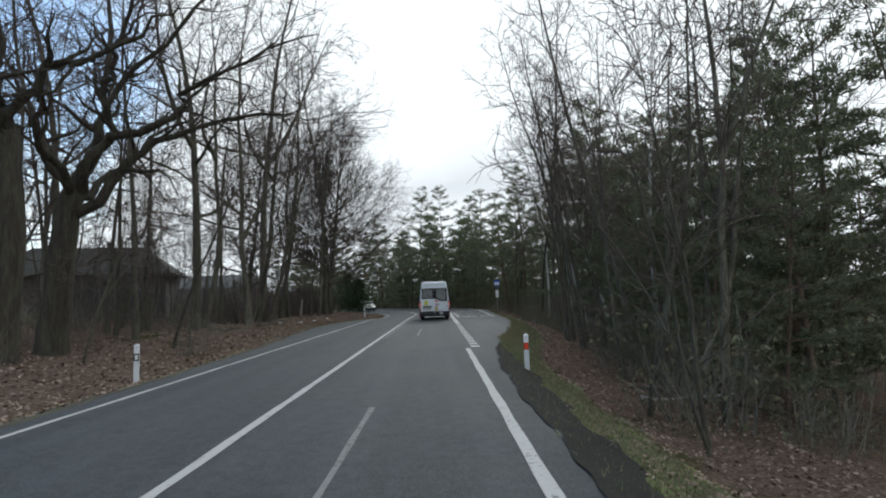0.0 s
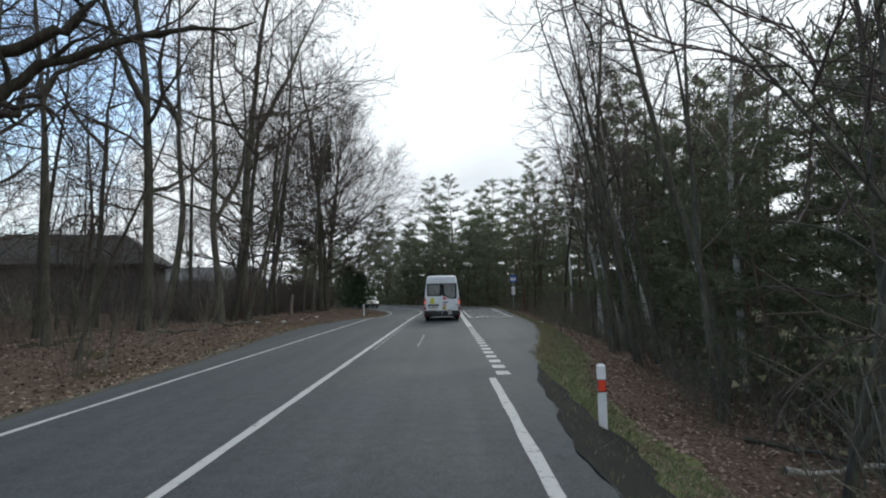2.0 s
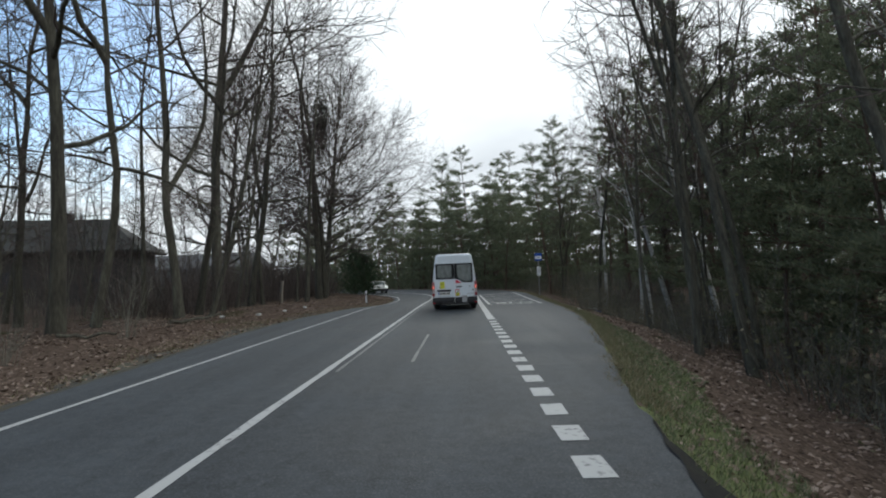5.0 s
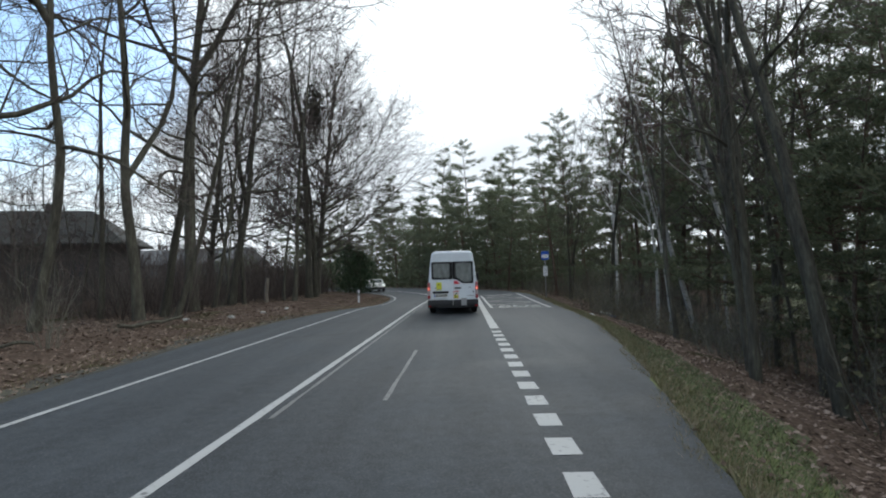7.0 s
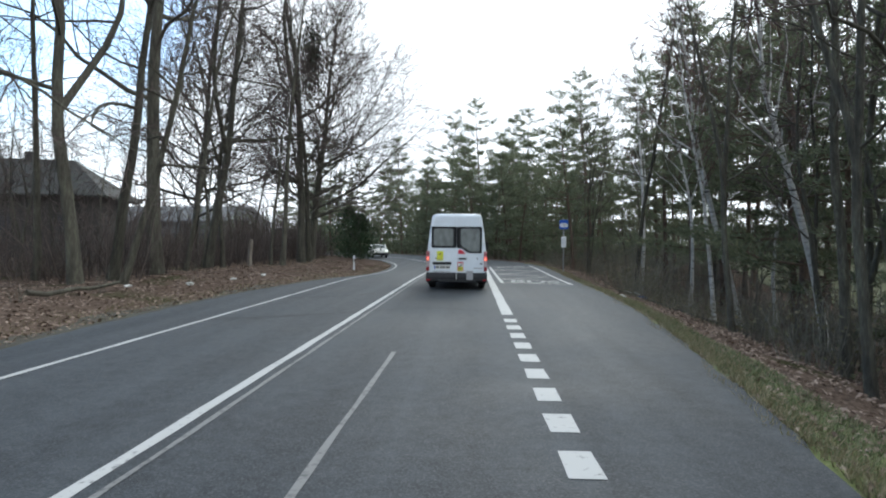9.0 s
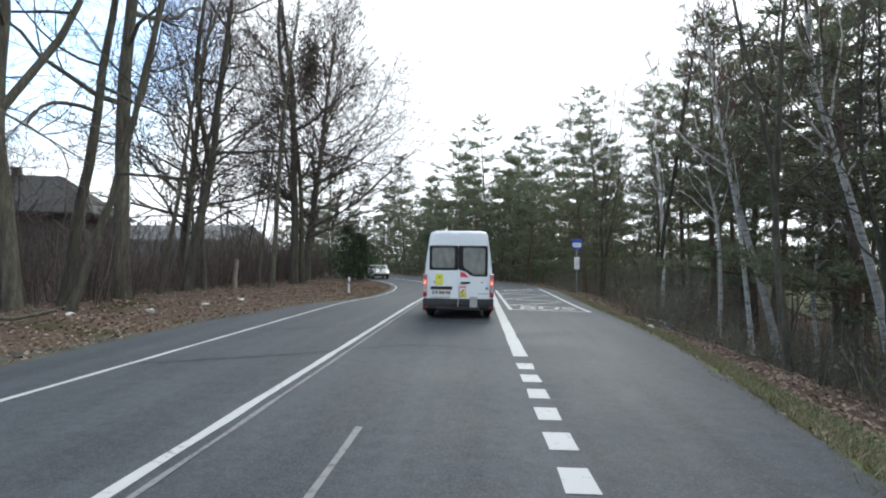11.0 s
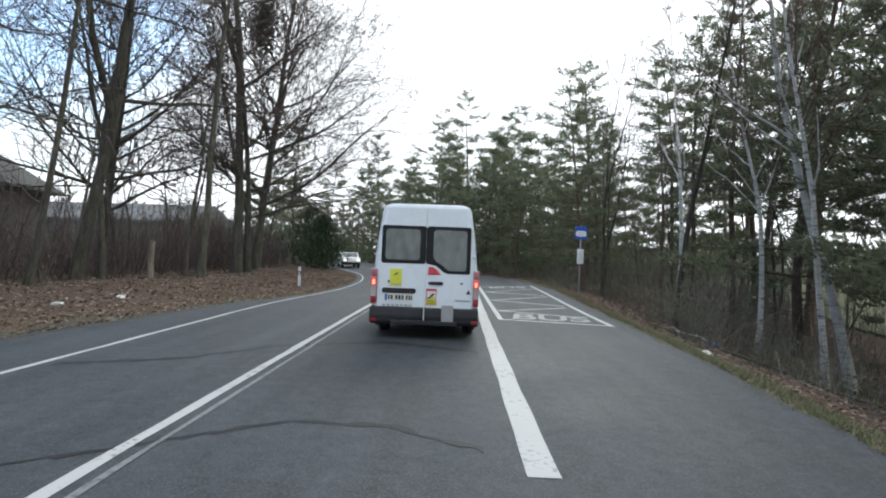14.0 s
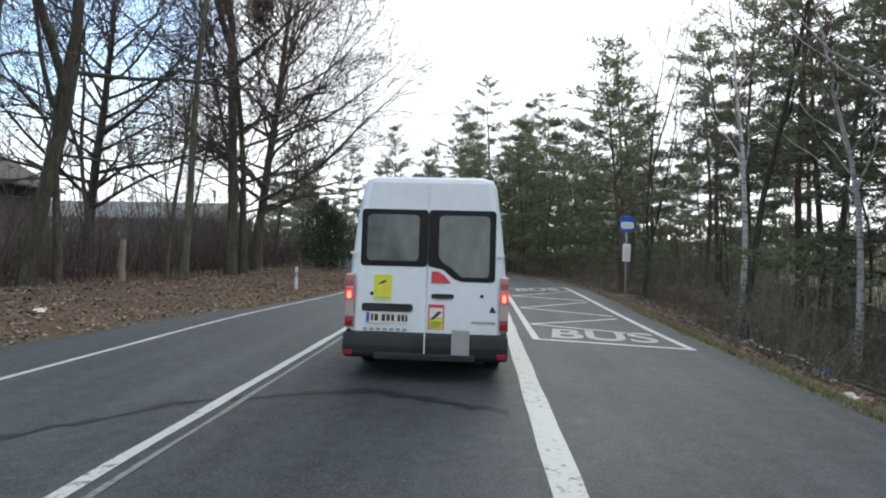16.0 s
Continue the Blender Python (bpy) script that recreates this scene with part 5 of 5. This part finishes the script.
pl = rear_plate("number_plate", rounded(-0.76, 0.665, -0.22, 0.805, 0.015), PALE, door_l, 0.040, 0.02, "white number plate with dark bars", 0.003)
rear_plate("blue_band", rect(-0.75, 0.675, -0.71, 0.795), BLUE, pl, 0.042, 0.006, "", 0)
for x0, x1 in ((-0.69, -0.66), (-0.645, -0.60), (-0.555, -0.51), (-0.495, -0.45), (-0.435, -0.395), (-0.355, -0.32), (-0.305, -0.27), (-0.258, -0.232)):
    rear_plate("bar", rect(x0, 0.695, x1, 0.775), INK, pl, 0.042, 0.006, "", 0)
for i in range(7):
    rear_plate("text_bar", rect(-0.79 + 0.083 * i, 0.575, -0.735 + 0.083 * i, 0.61), GREY, door_l, 0.033, 0.006, "", 0)
rear_plate("emblem", [(0.78, 0.83), (0.87, 0.83), (0.825, 0.91)], INK, door_r, 0.034, 0.008, "small dark triangular emblem", 0)
rear_plate("name_bar", rect(0.57, 0.695, 0.86, 0.72), GREY, door_r, 0.034, 0.006, "", 0)
for x in (-0.93, 0.93):
    for z in (0.75, 1.5):
        rear_plate("hinge", rect(x - 0.05, z, x + 0.03, z + 0.03), PALE, van, 0.035, 0.05, "", 0.004)
bumper = part("bumper", prism_mesh("bumper", [(-0.14, 0.3), (-0.16, 0.42), (-0.12, 0.55), (0.12, 0.58), (0.5, 0.5), (0.5, 0.28), (0.0, 0.24)], -1.02, 1.02, "x", BLACK, 0.03), van, "black plastic rear bumper")
part("bumper_step", box_mesh("bumper_step", (-0.62, -0.19, 0.26), (0.62, -0.10, 0.34), BLACK, 0.02), bumper)
part("seam", box_mesh("seam", (-0.008, -0.166, 0.31), (0.008, -0.10, 0.575), PALE, 0.003), bumper, "pale strip down the bumper")
part("plate", box_mesh("plate", (0.33, -0.175, 0.30), (0.55, -0.158, 0.63), GREY, 0.004), bumper, "plain grey plate on the bumper")
for x in (-0.94, 0.94):
    part("reflector", box_mesh("reflector", (x - 0.06, -0.17, 0.30), (x + 0.06, -0.13, 0.36), RED, 0.008), bumper, "red reflector")
    s = 1 if x > 0 else -1
    lamp = part("tail_light", box_mesh("tail_light", (min(s * 0.91, s * 1.02), -0.03, 0.60), (max(s * 0.91, s * 1.02), 0.16, 1.26), CLEAR, 0.02), van, "tall tail light cluster")
    lens = lambda nm, z0, z1, out, mat, inset, text: part(nm, prism_mesh(nm, [(0.13, z0), (out, z0 + 0.01), (out - 0.006, (z0 + z1) / 2), (out, z1 - 0.01), (0.13, z1)], min(s * (0.915 + inset), s * (1.017 - inset)), max(s * (0.915 + inset), s * (1.017 - inset)), "x", mat, 0.008), lamp, text)
    lens("lens", 1.10, 1.255, -0.036, PINK, 0.0, "pale red lens")
    lens("brake_lamp", 0.935, 1.095, -0.040, RED_LIT, 0.0, "lit red brake lamp")
    part("bulb", box_mesh("bulb", (min(s * 0.94, s * 0.99), -0.054, 0.96), (max(s * 0.94, s * 0.99), -0.03, 1.05), HOT, 0.02), lamp, "glowing orange bulb")
    lens("lens", 0.61, 0.755, -0.038, RED, 0.0, "dark red lens")
    part("mirror", box_mesh("mirror", (min(s * 1.02, s * 1.22), 4.35, 1.25), (max(s * 1.02, s * 1.22), 4.47, 1.62), BLACK, 0.04), van, "black wing mirror")
    part("side_window", prism_mesh("side_window", [(3.25, 1.25), (4.35, 1.22), (4.05, 1.85), (3.35, 1.95)], s * 0.93, s * 0.985, "x", GLASS, 0.0), van)
    part("side_rail", box_mesh("side_rail", (min(s * 0.985, s * 1.02), 1.4, 0.55), (max(s * 0.985, s * 1.02), 4.0, 0.68), BLACK, 0.01), van, "black side moulding")
    for y in (0.98, 4.55):
        wheel = new("wheel")
        wheel.parent = van
        wheel.matrix_basis = pose(s * 0.86, y, 0.345)
        bm = bmesh.new()
        prof = [(0.20, -0.10), (0.30, -0.115), (0.335, -0.09), (0.345, -0.04), (0.345, 0.04), (0.335, 0.09), (0.30, 0.115), (0.20, 0.10)]
        rings = []
        for k in range(28):
            a = 2 * math.pi * k / 28
            rings.append([bm.verts.new((w, r * math.cos(a), r * math.sin(a))) for r, w in prof])
        for k in range(28):
            for j in range(len(prof)):
                bm.faces.new((rings[k][j], rings[k][(j + 1) % 8], rings[(k + 1) % 28][(j + 1) % 8], rings[(k + 1) % 28][j]))
        bmesh.ops.recalc_face_normals(bm, faces=bm.faces)
        part("tyre", bm_mesh("tyre", bm, DARK, True), wheel, "black rubber tyre")
        part("rim", cylinder_mesh("rim", 0.21, -0.085, 0.085, STEEL, "x", 20, 0.19), wheel, "grey steel rim")
    part("mud_flap", box_mesh("mud_flap", (s * 0.86 - 0.13, 0.52, 0.14), (s * 0.86 + 0.13, 0.54, 0.46), DARK, 0.006), van, "black mud flap")
part("underbody", box_mesh("underbody", (-0.78, 0.1, 0.24), (0.78, 5.1, 0.36), DARK, 0.02), van, "dark underbody")
part("exhaust", cylinder_mesh("exhaust", 0.03, 0.02, 1.6, STEEL, "y", 12), van).location = (0.45, 0, 0.27)
part("windscreen", prism_mesh("windscreen", [(4.12, 2.30), (4.68, 1.62), (4.74, 1.64), (4.18, 2.33)], -0.76, 0.76, "x", GLASS, 0.0), van)


# ---- posts and the stop sign ----
POST = mottled("white_post_plastic", [(0.3, (0.50, 0.52, 0.55)), (0.65, (0.68, 0.69, 0.71))], 3, 30, 0.5, 0.05, depth=0.002)
ORANGE = plain("red_orange_reflector", (0.62, 0.05, 0.02), 0.3)


def roadside_post(x, y, h, kind, turn):
    p = thing("roadside_post", (x, y, gz(x, y) - 0.05), turn, "white plastic roadside post with a red-orange reflector" if kind else "white plastic roadside post with a dark band", "post", "roadside posts")
    w = 0.06
    out = [(-w, -0.035), (w, -0.035), (w * 0.8, 0.02), (0, 0.045), (-w * 0.8, 0.02)]
    bm = bmesh.new()
    lo = [bm.verts.new((a, b, 0)) for a, b in out]
    hi = [bm.verts.new((a, b, h + 0.05 + (0.03 if b > 0 else 0))) for a, b in out]
    bm.faces.new(lo[::-1])
    bm.faces.new(hi)
    for i in range(5):
        bm.faces.new((lo[i], lo[(i + 1) % 5], hi[(i + 1) % 5], hi[i]))
    bmesh.ops.recalc_face_normals(bm, faces=bm.faces)
    bmesh.ops.bevel(bm, geom=list(bm.edges), offset=0.006, segments=2, affect="EDGES", profile=0.6)
    part("shaft", bm_mesh("shaft", bm, POST), p, "white plastic shaft")
    z = h * 0.75
    b = part("band", box_mesh("band", (-0.057, -0.043, z - 0.085), (0.057, -0.03, z + 0.085), INK, 0.003), p, "dark reflector frame")
    if kind:
        part("reflector", box_mesh("reflector", (-0.048, -0.048, z - 0.073), (0.048, -0.040, z + 0.073), ORANGE, 0.003), b, "red-orange reflector")
    else:
        part("reflector", box_mesh("reflector", (-0.03, -0.048, z - 0.05), (0.03, -0.040, z + 0.05), PALE, 0.003), b, "pale reflector")
    return p


roadside_post(2.56, 13.42, 0.84, True, -8)
roadside_post(-6.3, 12.5, 0.84, False, 8)
roadside_post(-6.45, 51.4, 0.86, False, 8)

sx, sy = 5.72, 48.8
bus_sign = thing("bus_stop_sign", (sx, sy, gz(sx, sy)), 4, "blue and white bus stop sign on a grey pole", "sign")
zs = 2.62 - gz(sx, sy)
part("pole", cylinder_mesh("pole", 0.03, -0.2, zs + 0.28, ZINC, sides=14), bus_sign, "grey metal pole")
plate = part("sign_plate", prism_mesh("sign_plate", rounded(-0.24, zs - 0.26, 0.24, zs + 0.26, 0.07), -0.055, -0.03, "y", BLUE, 0.004), bus_sign, "blue sign plate")
part("sign_field", prism_mesh("sign_field", rounded(-0.215, zs - 0.15, 0.215, zs + 0.07, 0.09), -0.062, -0.05, "y", SIGN_WHITE, 0.002), plate, "white field")
for i in range(3):
    part("text_bar", box_mesh("text_bar", (-0.14, -0.066, zs - 0.1 + 0.05 * i), (0.14, -0.06, zs - 0.085 + 0.05 * i), GREY, 0), plate)
board = part("timetable", box_mesh("timetable", (-0.13, -0.06, zs - 1.25), (0.13, -0.032, zs - 0.66), SIGN_WHITE, 0.01), bus_sign, "white timetable board")
for i in range(8):
    part("text_bar", box_mesh("text_bar", (-0.1, -0.066, zs - 1.2 + 0.06 * i), (0.1, -0.058, zs - 1.185 + 0.06 * i), GREY, 0), board)

# ---- house, shed ----
WALL = mottled("dark_timber_wall", [(0.3, (0.03, 0.027, 0.025)), (0.65, (0.065, 0.058, 0.052))], 1.5, 12, 0.9, 0.4, (1, 1, 6), 0.02)
ROOF = mottled("roof_sheet", [(0.3, (0.028, 0.026, 0.024)), (0.55, (0.045, 0.044, 0.038)), (0.72, (0.05, 0.056, 0.035))], 0.8, 10, 0.85, 0.4, (1, 3, 1), 0.02)
METAL = mottled("grey_shed_metal", [(0.3, (0.14, 0.14, 0.14)), (0.7, (0.20, 0.20, 0.20))], 0.5, 8, 0.95, 0.2, (1, 1, 0.2), spec=0.1)
house = thing("house", (-35.9, 64.8, 0.6), 14, "dark timber house with a grey pitched roof behind trees", "house")
part("wall", box_mesh("wall", (-13.0, -3.4, -1.4), (4.6, 3.4, 4.7), WALL, 0.02), house, "dark timber walls")
part("plinth", box_mesh("plinth", (-13.04, -3.44, -1.4), (4.64, 3.44, 0.9), WALL, 0.02), house, "dark stained plinth")
ex, ey, rx0, rx1 = 5.6, 4.3, -10.0, 1.4
for nm, quad in (("front", [(-14, -ey, 4.55), (ex, -ey, 4.55), (rx1, 0, 7.9), (rx0, 0, 7.9)]), ("back", [(ex, ey, 4.55), (-14, ey, 4.55), (rx0, 0, 7.9), (rx1, 0, 7.9)]),
                 ("hip", [(ex, -ey, 4.55), (ex, ey, 4.55), (rx1, 0, 7.9)]), ("hip", [(-14, ey, 4.55), (-14, -ey, 4.55), (rx0, 0, 7.9)])):
    k = len(quad)
    V = quad + [(x, y, z + 0.16) for x, y, z in quad]
    part("roof", mesh_of("roof", V, [tuple(range(k))[::-1], tuple(range(k, 2 * k))] + [(i, (i + 1) % k, k + (i + 1) % k, k + i) for i in range(k)], ROOF), house, "grey weathered roof slope")
part("chimney", box_mesh("chimney", (-2.4, -0.3, 7.4), (-1.8, 0.3, 8.7), WALL, 0.03), house, "dark chimney")
for x in (-5.6, -2.2, 1.6):
    w = part("window", box_mesh("window", (x - 0.65, -3.48, 1.7), (x + 0.65, -3.38, 3.0), WALL, 0.02), house, "dark timber window frame")
    for dx in (-0.3, 0.3):
        part("pane", box_mesh("pane", (x + dx - 0.26, -3.49, 1.78), (x + dx + 0.26, -3.46, 2.92), INK, 0.005), w)
shed = thing("shed", (-66, 104, -1.5), -4, "long low grey metal shed far behind trees", "building")
shed.scale = (1, 1, 1.38)
part("wall", box_mesh("wall", (-32, -6, 0), (32, 6, 4.2), METAL, 0.03), shed, "grey metal walls")
part("roof", prism_mesh("roof", [(-6.6, 4.1), (6.6, 4.1), (6.6, 4.4), (0, 6.2), (-6.6, 4.4)], -32.6, 32.6, "x", METAL, 0.02), shed, "grey metal roof")
for i in range(12):
    part("window", box_mesh("window", (-29 + 5 * i, -6.06, 1.6), (-26 + 5 * i, -5.9, 3.0), GLASS, 0.02), shed)


# ---- evergreens by the bend, ivy, stump, logs, litter ----
def thuja(seed, H, R):
    r = np.random.default_rng(seed)
    m = 3400
    z = H * r.random(m) ** 0.85
    prof = R * np.sin(np.pi * np.clip(0.12 + 0.86 * z / H, 0, 1)) ** 0.7 * (1 - 0.25 * z / H)
    a = r.uniform(0, 2 * np.pi, m)
    rad = prof * (0.85 + 0.4 * np.sin(3 * a + 2.2 * z) * np.sin(1.7 * z + a)) * r.uniform(0.3, 1.6, m) ** 1.1
    C = np.stack([rad * np.cos(a), rad * np.sin(a), z], -1)
    D = np.stack([np.cos(a) * 0.5, np.sin(a) * 0.5, np.ones(m)], -1) + r.normal(0, 0.35, (m, 3))
    D /= np.linalg.norm(D, axis=1, keepdims=True)
    S = np.cross(D, r.normal(0, 1, (m, 3)))
    S /= np.linalg.norm(S, axis=1, keepdims=True)
    ln = r.uniform(0.15, 0.42, (m, 1))
    return np.stack([C - S * 0.035, C + S * 0.035, C + D * ln], 1)


for x, y, h, r in ((-9.2, 66.5, 3.9, 1.3), (-11.0, 70.0, 4.8, 1.7)):
    t = thing("evergreen_bush", (x, y, gz(x, y)), 0, "dense dark green upright evergreen bush", "bush", "evergreens by the bend")
    part("trunk", cylinder_mesh("trunk", 0.09, -0.3, h * 0.8, BARK, sides=8, r2=0.02), t)
    part("crown", tri_mesh("crown", thuja(int(x * 10 + 900), h, r), THUJA), t)

stump = thing("broken_trunk", (-11.7, 48.4, gz(-11.7, 48.4)), 0, "pale broken dead trunk standing in leaves", "stump")
tb = Tubes()
tb.add(*bough(np.random.default_rng(3), (0, 0, -0.2), (0.04, 0, 1), 1.75, 0.13, 8, 0.0, 0.05, 0.75), 10)
part("trunk", tb.mesh("trunk", mottled("dead_wood", [(0.3, (0.12, 0.10, 0.08)), (0.7, (0.34, 0.30, 0.25))], 2, 12, 0.9, 0.5, (3, 3, 0.7))), stump)
for i, (a, b, r, white) in enumerate((((8.25, 46.0), (7.8, 42.0), 0.04, 1), ((7.4, 42.5), (9.6, 38.0), 0.05, 0), ((5.6, 14.5), (8.6, 15.4), 0.06, 1), ((6.0, 16.4), (9.0, 14.0), 0.05, 0), ((-9.8, 31.0), (-9.0, 33.2), 0.07, 0), ((-10.5, 26.5), (-9.2, 27.0), 0.06, 0))):
    lg = Tubes()
    r_ = np.random.default_rng(30 + i)
    P = np.linspace((*a, gz(*a) + r), (*b, gz(*b) + r + 0.15), 7) + r_.normal(0, 0.04, (7, 3))
    lg.add(P, r * np.linspace(1, 0.55, 7), 7)
    tagged(new("fallen_branch", lg.mesh("fallen_branch", BIRCH if white else BARK)), "fallen pale birch branch on the ground" if white else "fallen dark branch lying on leaves", "branch", "fallen branches")

for i, (x, y) in enumerate(((-8.6, 36.2), (-8.3, 38.8), (-7.7, 40.2), (-9.3, 34.0), (6.0, 38.0))):
    r_ = np.random.default_rng(60 + i)
    bm = bmesh.new()
    bmesh.ops.create_icosphere(bm, subdivisions=2, radius=0.075)
    for v in bm.verts:
        v.co = Vector((v.co.x * 1.8, v.co.y, v.co.z * 0.45)) + Vector(r_.normal(0, 0.018, 3))
    tagged(new("litter", bm_mesh("litter", bm, PALE)), "crumpled pale piece of litter on the leaves", "litter", "pieces of litter").matrix_basis = pose(x, y, gz(x, y) + 0.05, 0, 0, 50 * i)

bag = bmesh.new()
bmesh.ops.create_icosphere(bag, subdivisions=2, radius=0.16)
r_ = np.random.default_rng(77)
for v in bag.verts:
    v.co = Vector((v.co.x * 1.5, v.co.y, max(v.co.z, -0.05) * 0.6)) + Vector(r_.normal(0, 0.022, 3))
tagged(new("plastic_bag", bm_mesh("plastic_bag", bag, plain("blue_plastic", (0.015, 0.03, 0.11), 0.45))), "crumpled dark blue plastic bag on the slope", "bag").matrix_basis = pose(7.75, 41.5, gz(7.75, 41.5) + 0.05, 0, 0, 30)

# a mass of ivy in the top of the tree by the bend
r_ = np.random.default_rng(5)
m = 4200
C = r_.normal(0, 1, (m, 3)) * np.array((0.42, 0.42, 1.5))
D = r_.normal(0, 1, (m, 3))
D /= np.linalg.norm(D, axis=1, keepdims=True)
S = np.cross(D, r_.normal(0, 1, (m, 3)))
S /= np.linalg.norm(S, axis=1, keepdims=True)
ivy = tagged(new("ivy", tri_mesh("ivy", np.stack([C - S * 0.05, C + S * 0.05, C + D * 0.17], 1), IVY)), "dark mass of ivy clinging high in a tree", "ivy")
ivy.location = (-11.4, 59.0, 15.4)


# ---- a car that waits in the bend ----
def car(x, y, turn, paint):
    c = thing("car", (x, y, float(bank(x, y))), turn, "small pale car on the road at the bend", "car")
    prof = [(-2.0, 0.3), (-2.05, 0.7), (-1.9, 0.95), (-1.1, 1.05), (-0.5, 1.45), (0.9, 1.48), (1.6, 1.08), (2.0, 1.0), (2.08, 0.6), (2.0, 0.3)]
    part("body", prism_mesh("body", prof, -0.85, 0.85, "x", paint, 0.06), c, "pale painted body")
    part("windscreen", prism_mesh("windscreen", [(-1.08, 1.08), (-0.52, 1.42), (-0.55, 1.45), (-1.13, 1.11)], -0.7, 0.7, "x", GLASS), c)
    for s in (-1, 1):
        part("side_window", prism_mesh("side_window", [(-0.85, 1.08), (-0.45, 1.38), (0.85, 1.4), (1.35, 1.1)], s * 0.83, s * 0.862, "x", GLASS), c)
        part("headlight", box_mesh("headlight", (s * 0.65 - 0.15, -2.08, 0.68), (s * 0.65 + 0.15, -1.98, 0.84), plain("headlight", (0.9, 0.9, 0.85), 0.2, glow=0.7), 0.02), c, "lit headlight")
        for yy in (-1.3, 1.3):
            w = new("wheel")
            w.parent = c
            w.matrix_basis = pose(s * 0.76, yy, 0.31)
            part("tyre", cylinder_mesh("tyre", 0.31, -0.1, 0.1, DARK, "x", 18), w)
            part("rim", cylinder_mesh("rim", 0.19, -0.105, 0.105, STEEL, "x", 14), w)
    part("bumper", box_mesh("bumper", (-0.84, -2.12, 0.32), (0.84, -1.98, 0.55), BLACK, 0.03), c)


car(float(bend(80)) - 3.1, 80.0, 20, PALE)


# ---- leaves and grass ----
def leaves(name, n, seed, place, size, mat, label):
    r = np.random.default_rng(seed)
    x, y = place(r, n)
    z = ground_z(x, y) + r.uniform(0.004, 0.03, n)
    a, s = r.uniform(0, 2 * np.pi, n), size * r.uniform(0.6, 1.3, n)
    u = np.stack([np.cos(a), np.sin(a), r.normal(0, 0.3, n)], -1) * s[:, None]
    v = np.stack([-np.sin(a), np.cos(a), r.normal(0, 0.3, n)], -1) * s[:, None] * 0.55
    c = np.stack([x, y, z], -1)
    q = np.stack([c - u, c - v * 0.9 + np.array((0, 0, 0.012)), c + u, c + v], 1)
    return tagged(new(name, quad_mesh(name, q, mat)), label, "leaves", kind="stuff")


def place_left(r, n):
    y = r.uniform(3, 62, n)
    return edge_left(y) - 0.2 - 7.5 * r.random(n) ** 1.2, y


def place_right(r, n):
    y = r.uniform(2, 60, n)
    return edge_right(y) + 0.9 - 0.6 * smooth(24, 34, y) + 5.0 * r.random(n), y


leaves("leaf_litter", 26000, 1, place_left, 0.05, LEAF, "brown fallen oak leaves covering the bank")
leaves("leaf_litter", 20000, 2, place_right, 0.045, LEAF, "brown fallen leaves on the verge and slope")
leaves("leaf_litter", 5500, 6, lambda r, n: (lambda y: (edge_right(y) + 0.15 + 0.85 * (y < 16.5) + 1.4 * r.random(n), y))(r.uniform(3, 58, n)), 0.045, LEAF, "brown leaves scattered over the grass verge")
leaves("leaf_litter", 700, 3, lambda r, n: (lambda y: (edge_right(y) - 1.3 * r.random(n) ** 3, y))(r.uniform(4, 55, n)), 0.04, LEAF, "scattered leaves on the edge of the asphalt")


def grass_blades(name, n, seed, place, h, label, mat=GRASS):
    r = np.random.default_rng(seed)
    x, y = place(r, n)
    c = np.stack([x, y, ground_z(x, y) - 0.01], -1)
    a = r.uniform(0, 2 * np.pi, n)
    s = np.stack([np.cos(a), np.sin(a), 0 * a], -1) * 0.008
    lean = np.stack([r.normal(0, 0.5, n), r.normal(0, 0.5, n), np.ones(n)], -1) * (h * r.uniform(0.4, 1.2, n))[:, None]
    return tagged(new(name, tri_mesh(name, np.stack([c - s, c + s, c + lean], 1), mat)), label, "grass", kind="stuff")


grass_blades("grass", 56000, 4, lambda r, n: (lambda y: (edge_right(y) + np.maximum(0.06, mud_width(y) * (y < 17.5) * (r.random(n) < 0.93)) + np.maximum(0.2, verge_width(y) - mud_width(y) * (y < 17.5)) * r.random(n) ** 1.1, y))(r.uniform(1, 43, n)), 0.09, "short green grass on the verge")
grass_blades("grass", 9000, 5, lambda r, n: (lambda y: (edge_left(y) - 0.1 - 1.1 * r.random(n), y))(r.uniform(3, 60, n)), 0.07, "sparse dry grass along the bank", DRY_GRASS)

grass_blades("grass", 24000, 9, lambda r, n: (lambda y: (edge_right(y) - 0.10 + 0.12 * np.sin(y * 2.3) * np.sin(y * 0.9) + (0.5 + 0.7 * smooth(26, 34, y)) * r.random(n) ** 1.4, y))(r.uniform(18, 56, n)), 0.11, "dry tufts of grass over the edge of the asphalt", DRY_GRASS)
leaves("leaf_litter", 2600, 8, lambda r, n: (lambda y: (edge_right(y) - 0.12 + 0.7 * r.random(n), y))(r.uniform(18, 56, n)), 0.045, LEAF, "brown leaves caught along the edge of the asphalt")
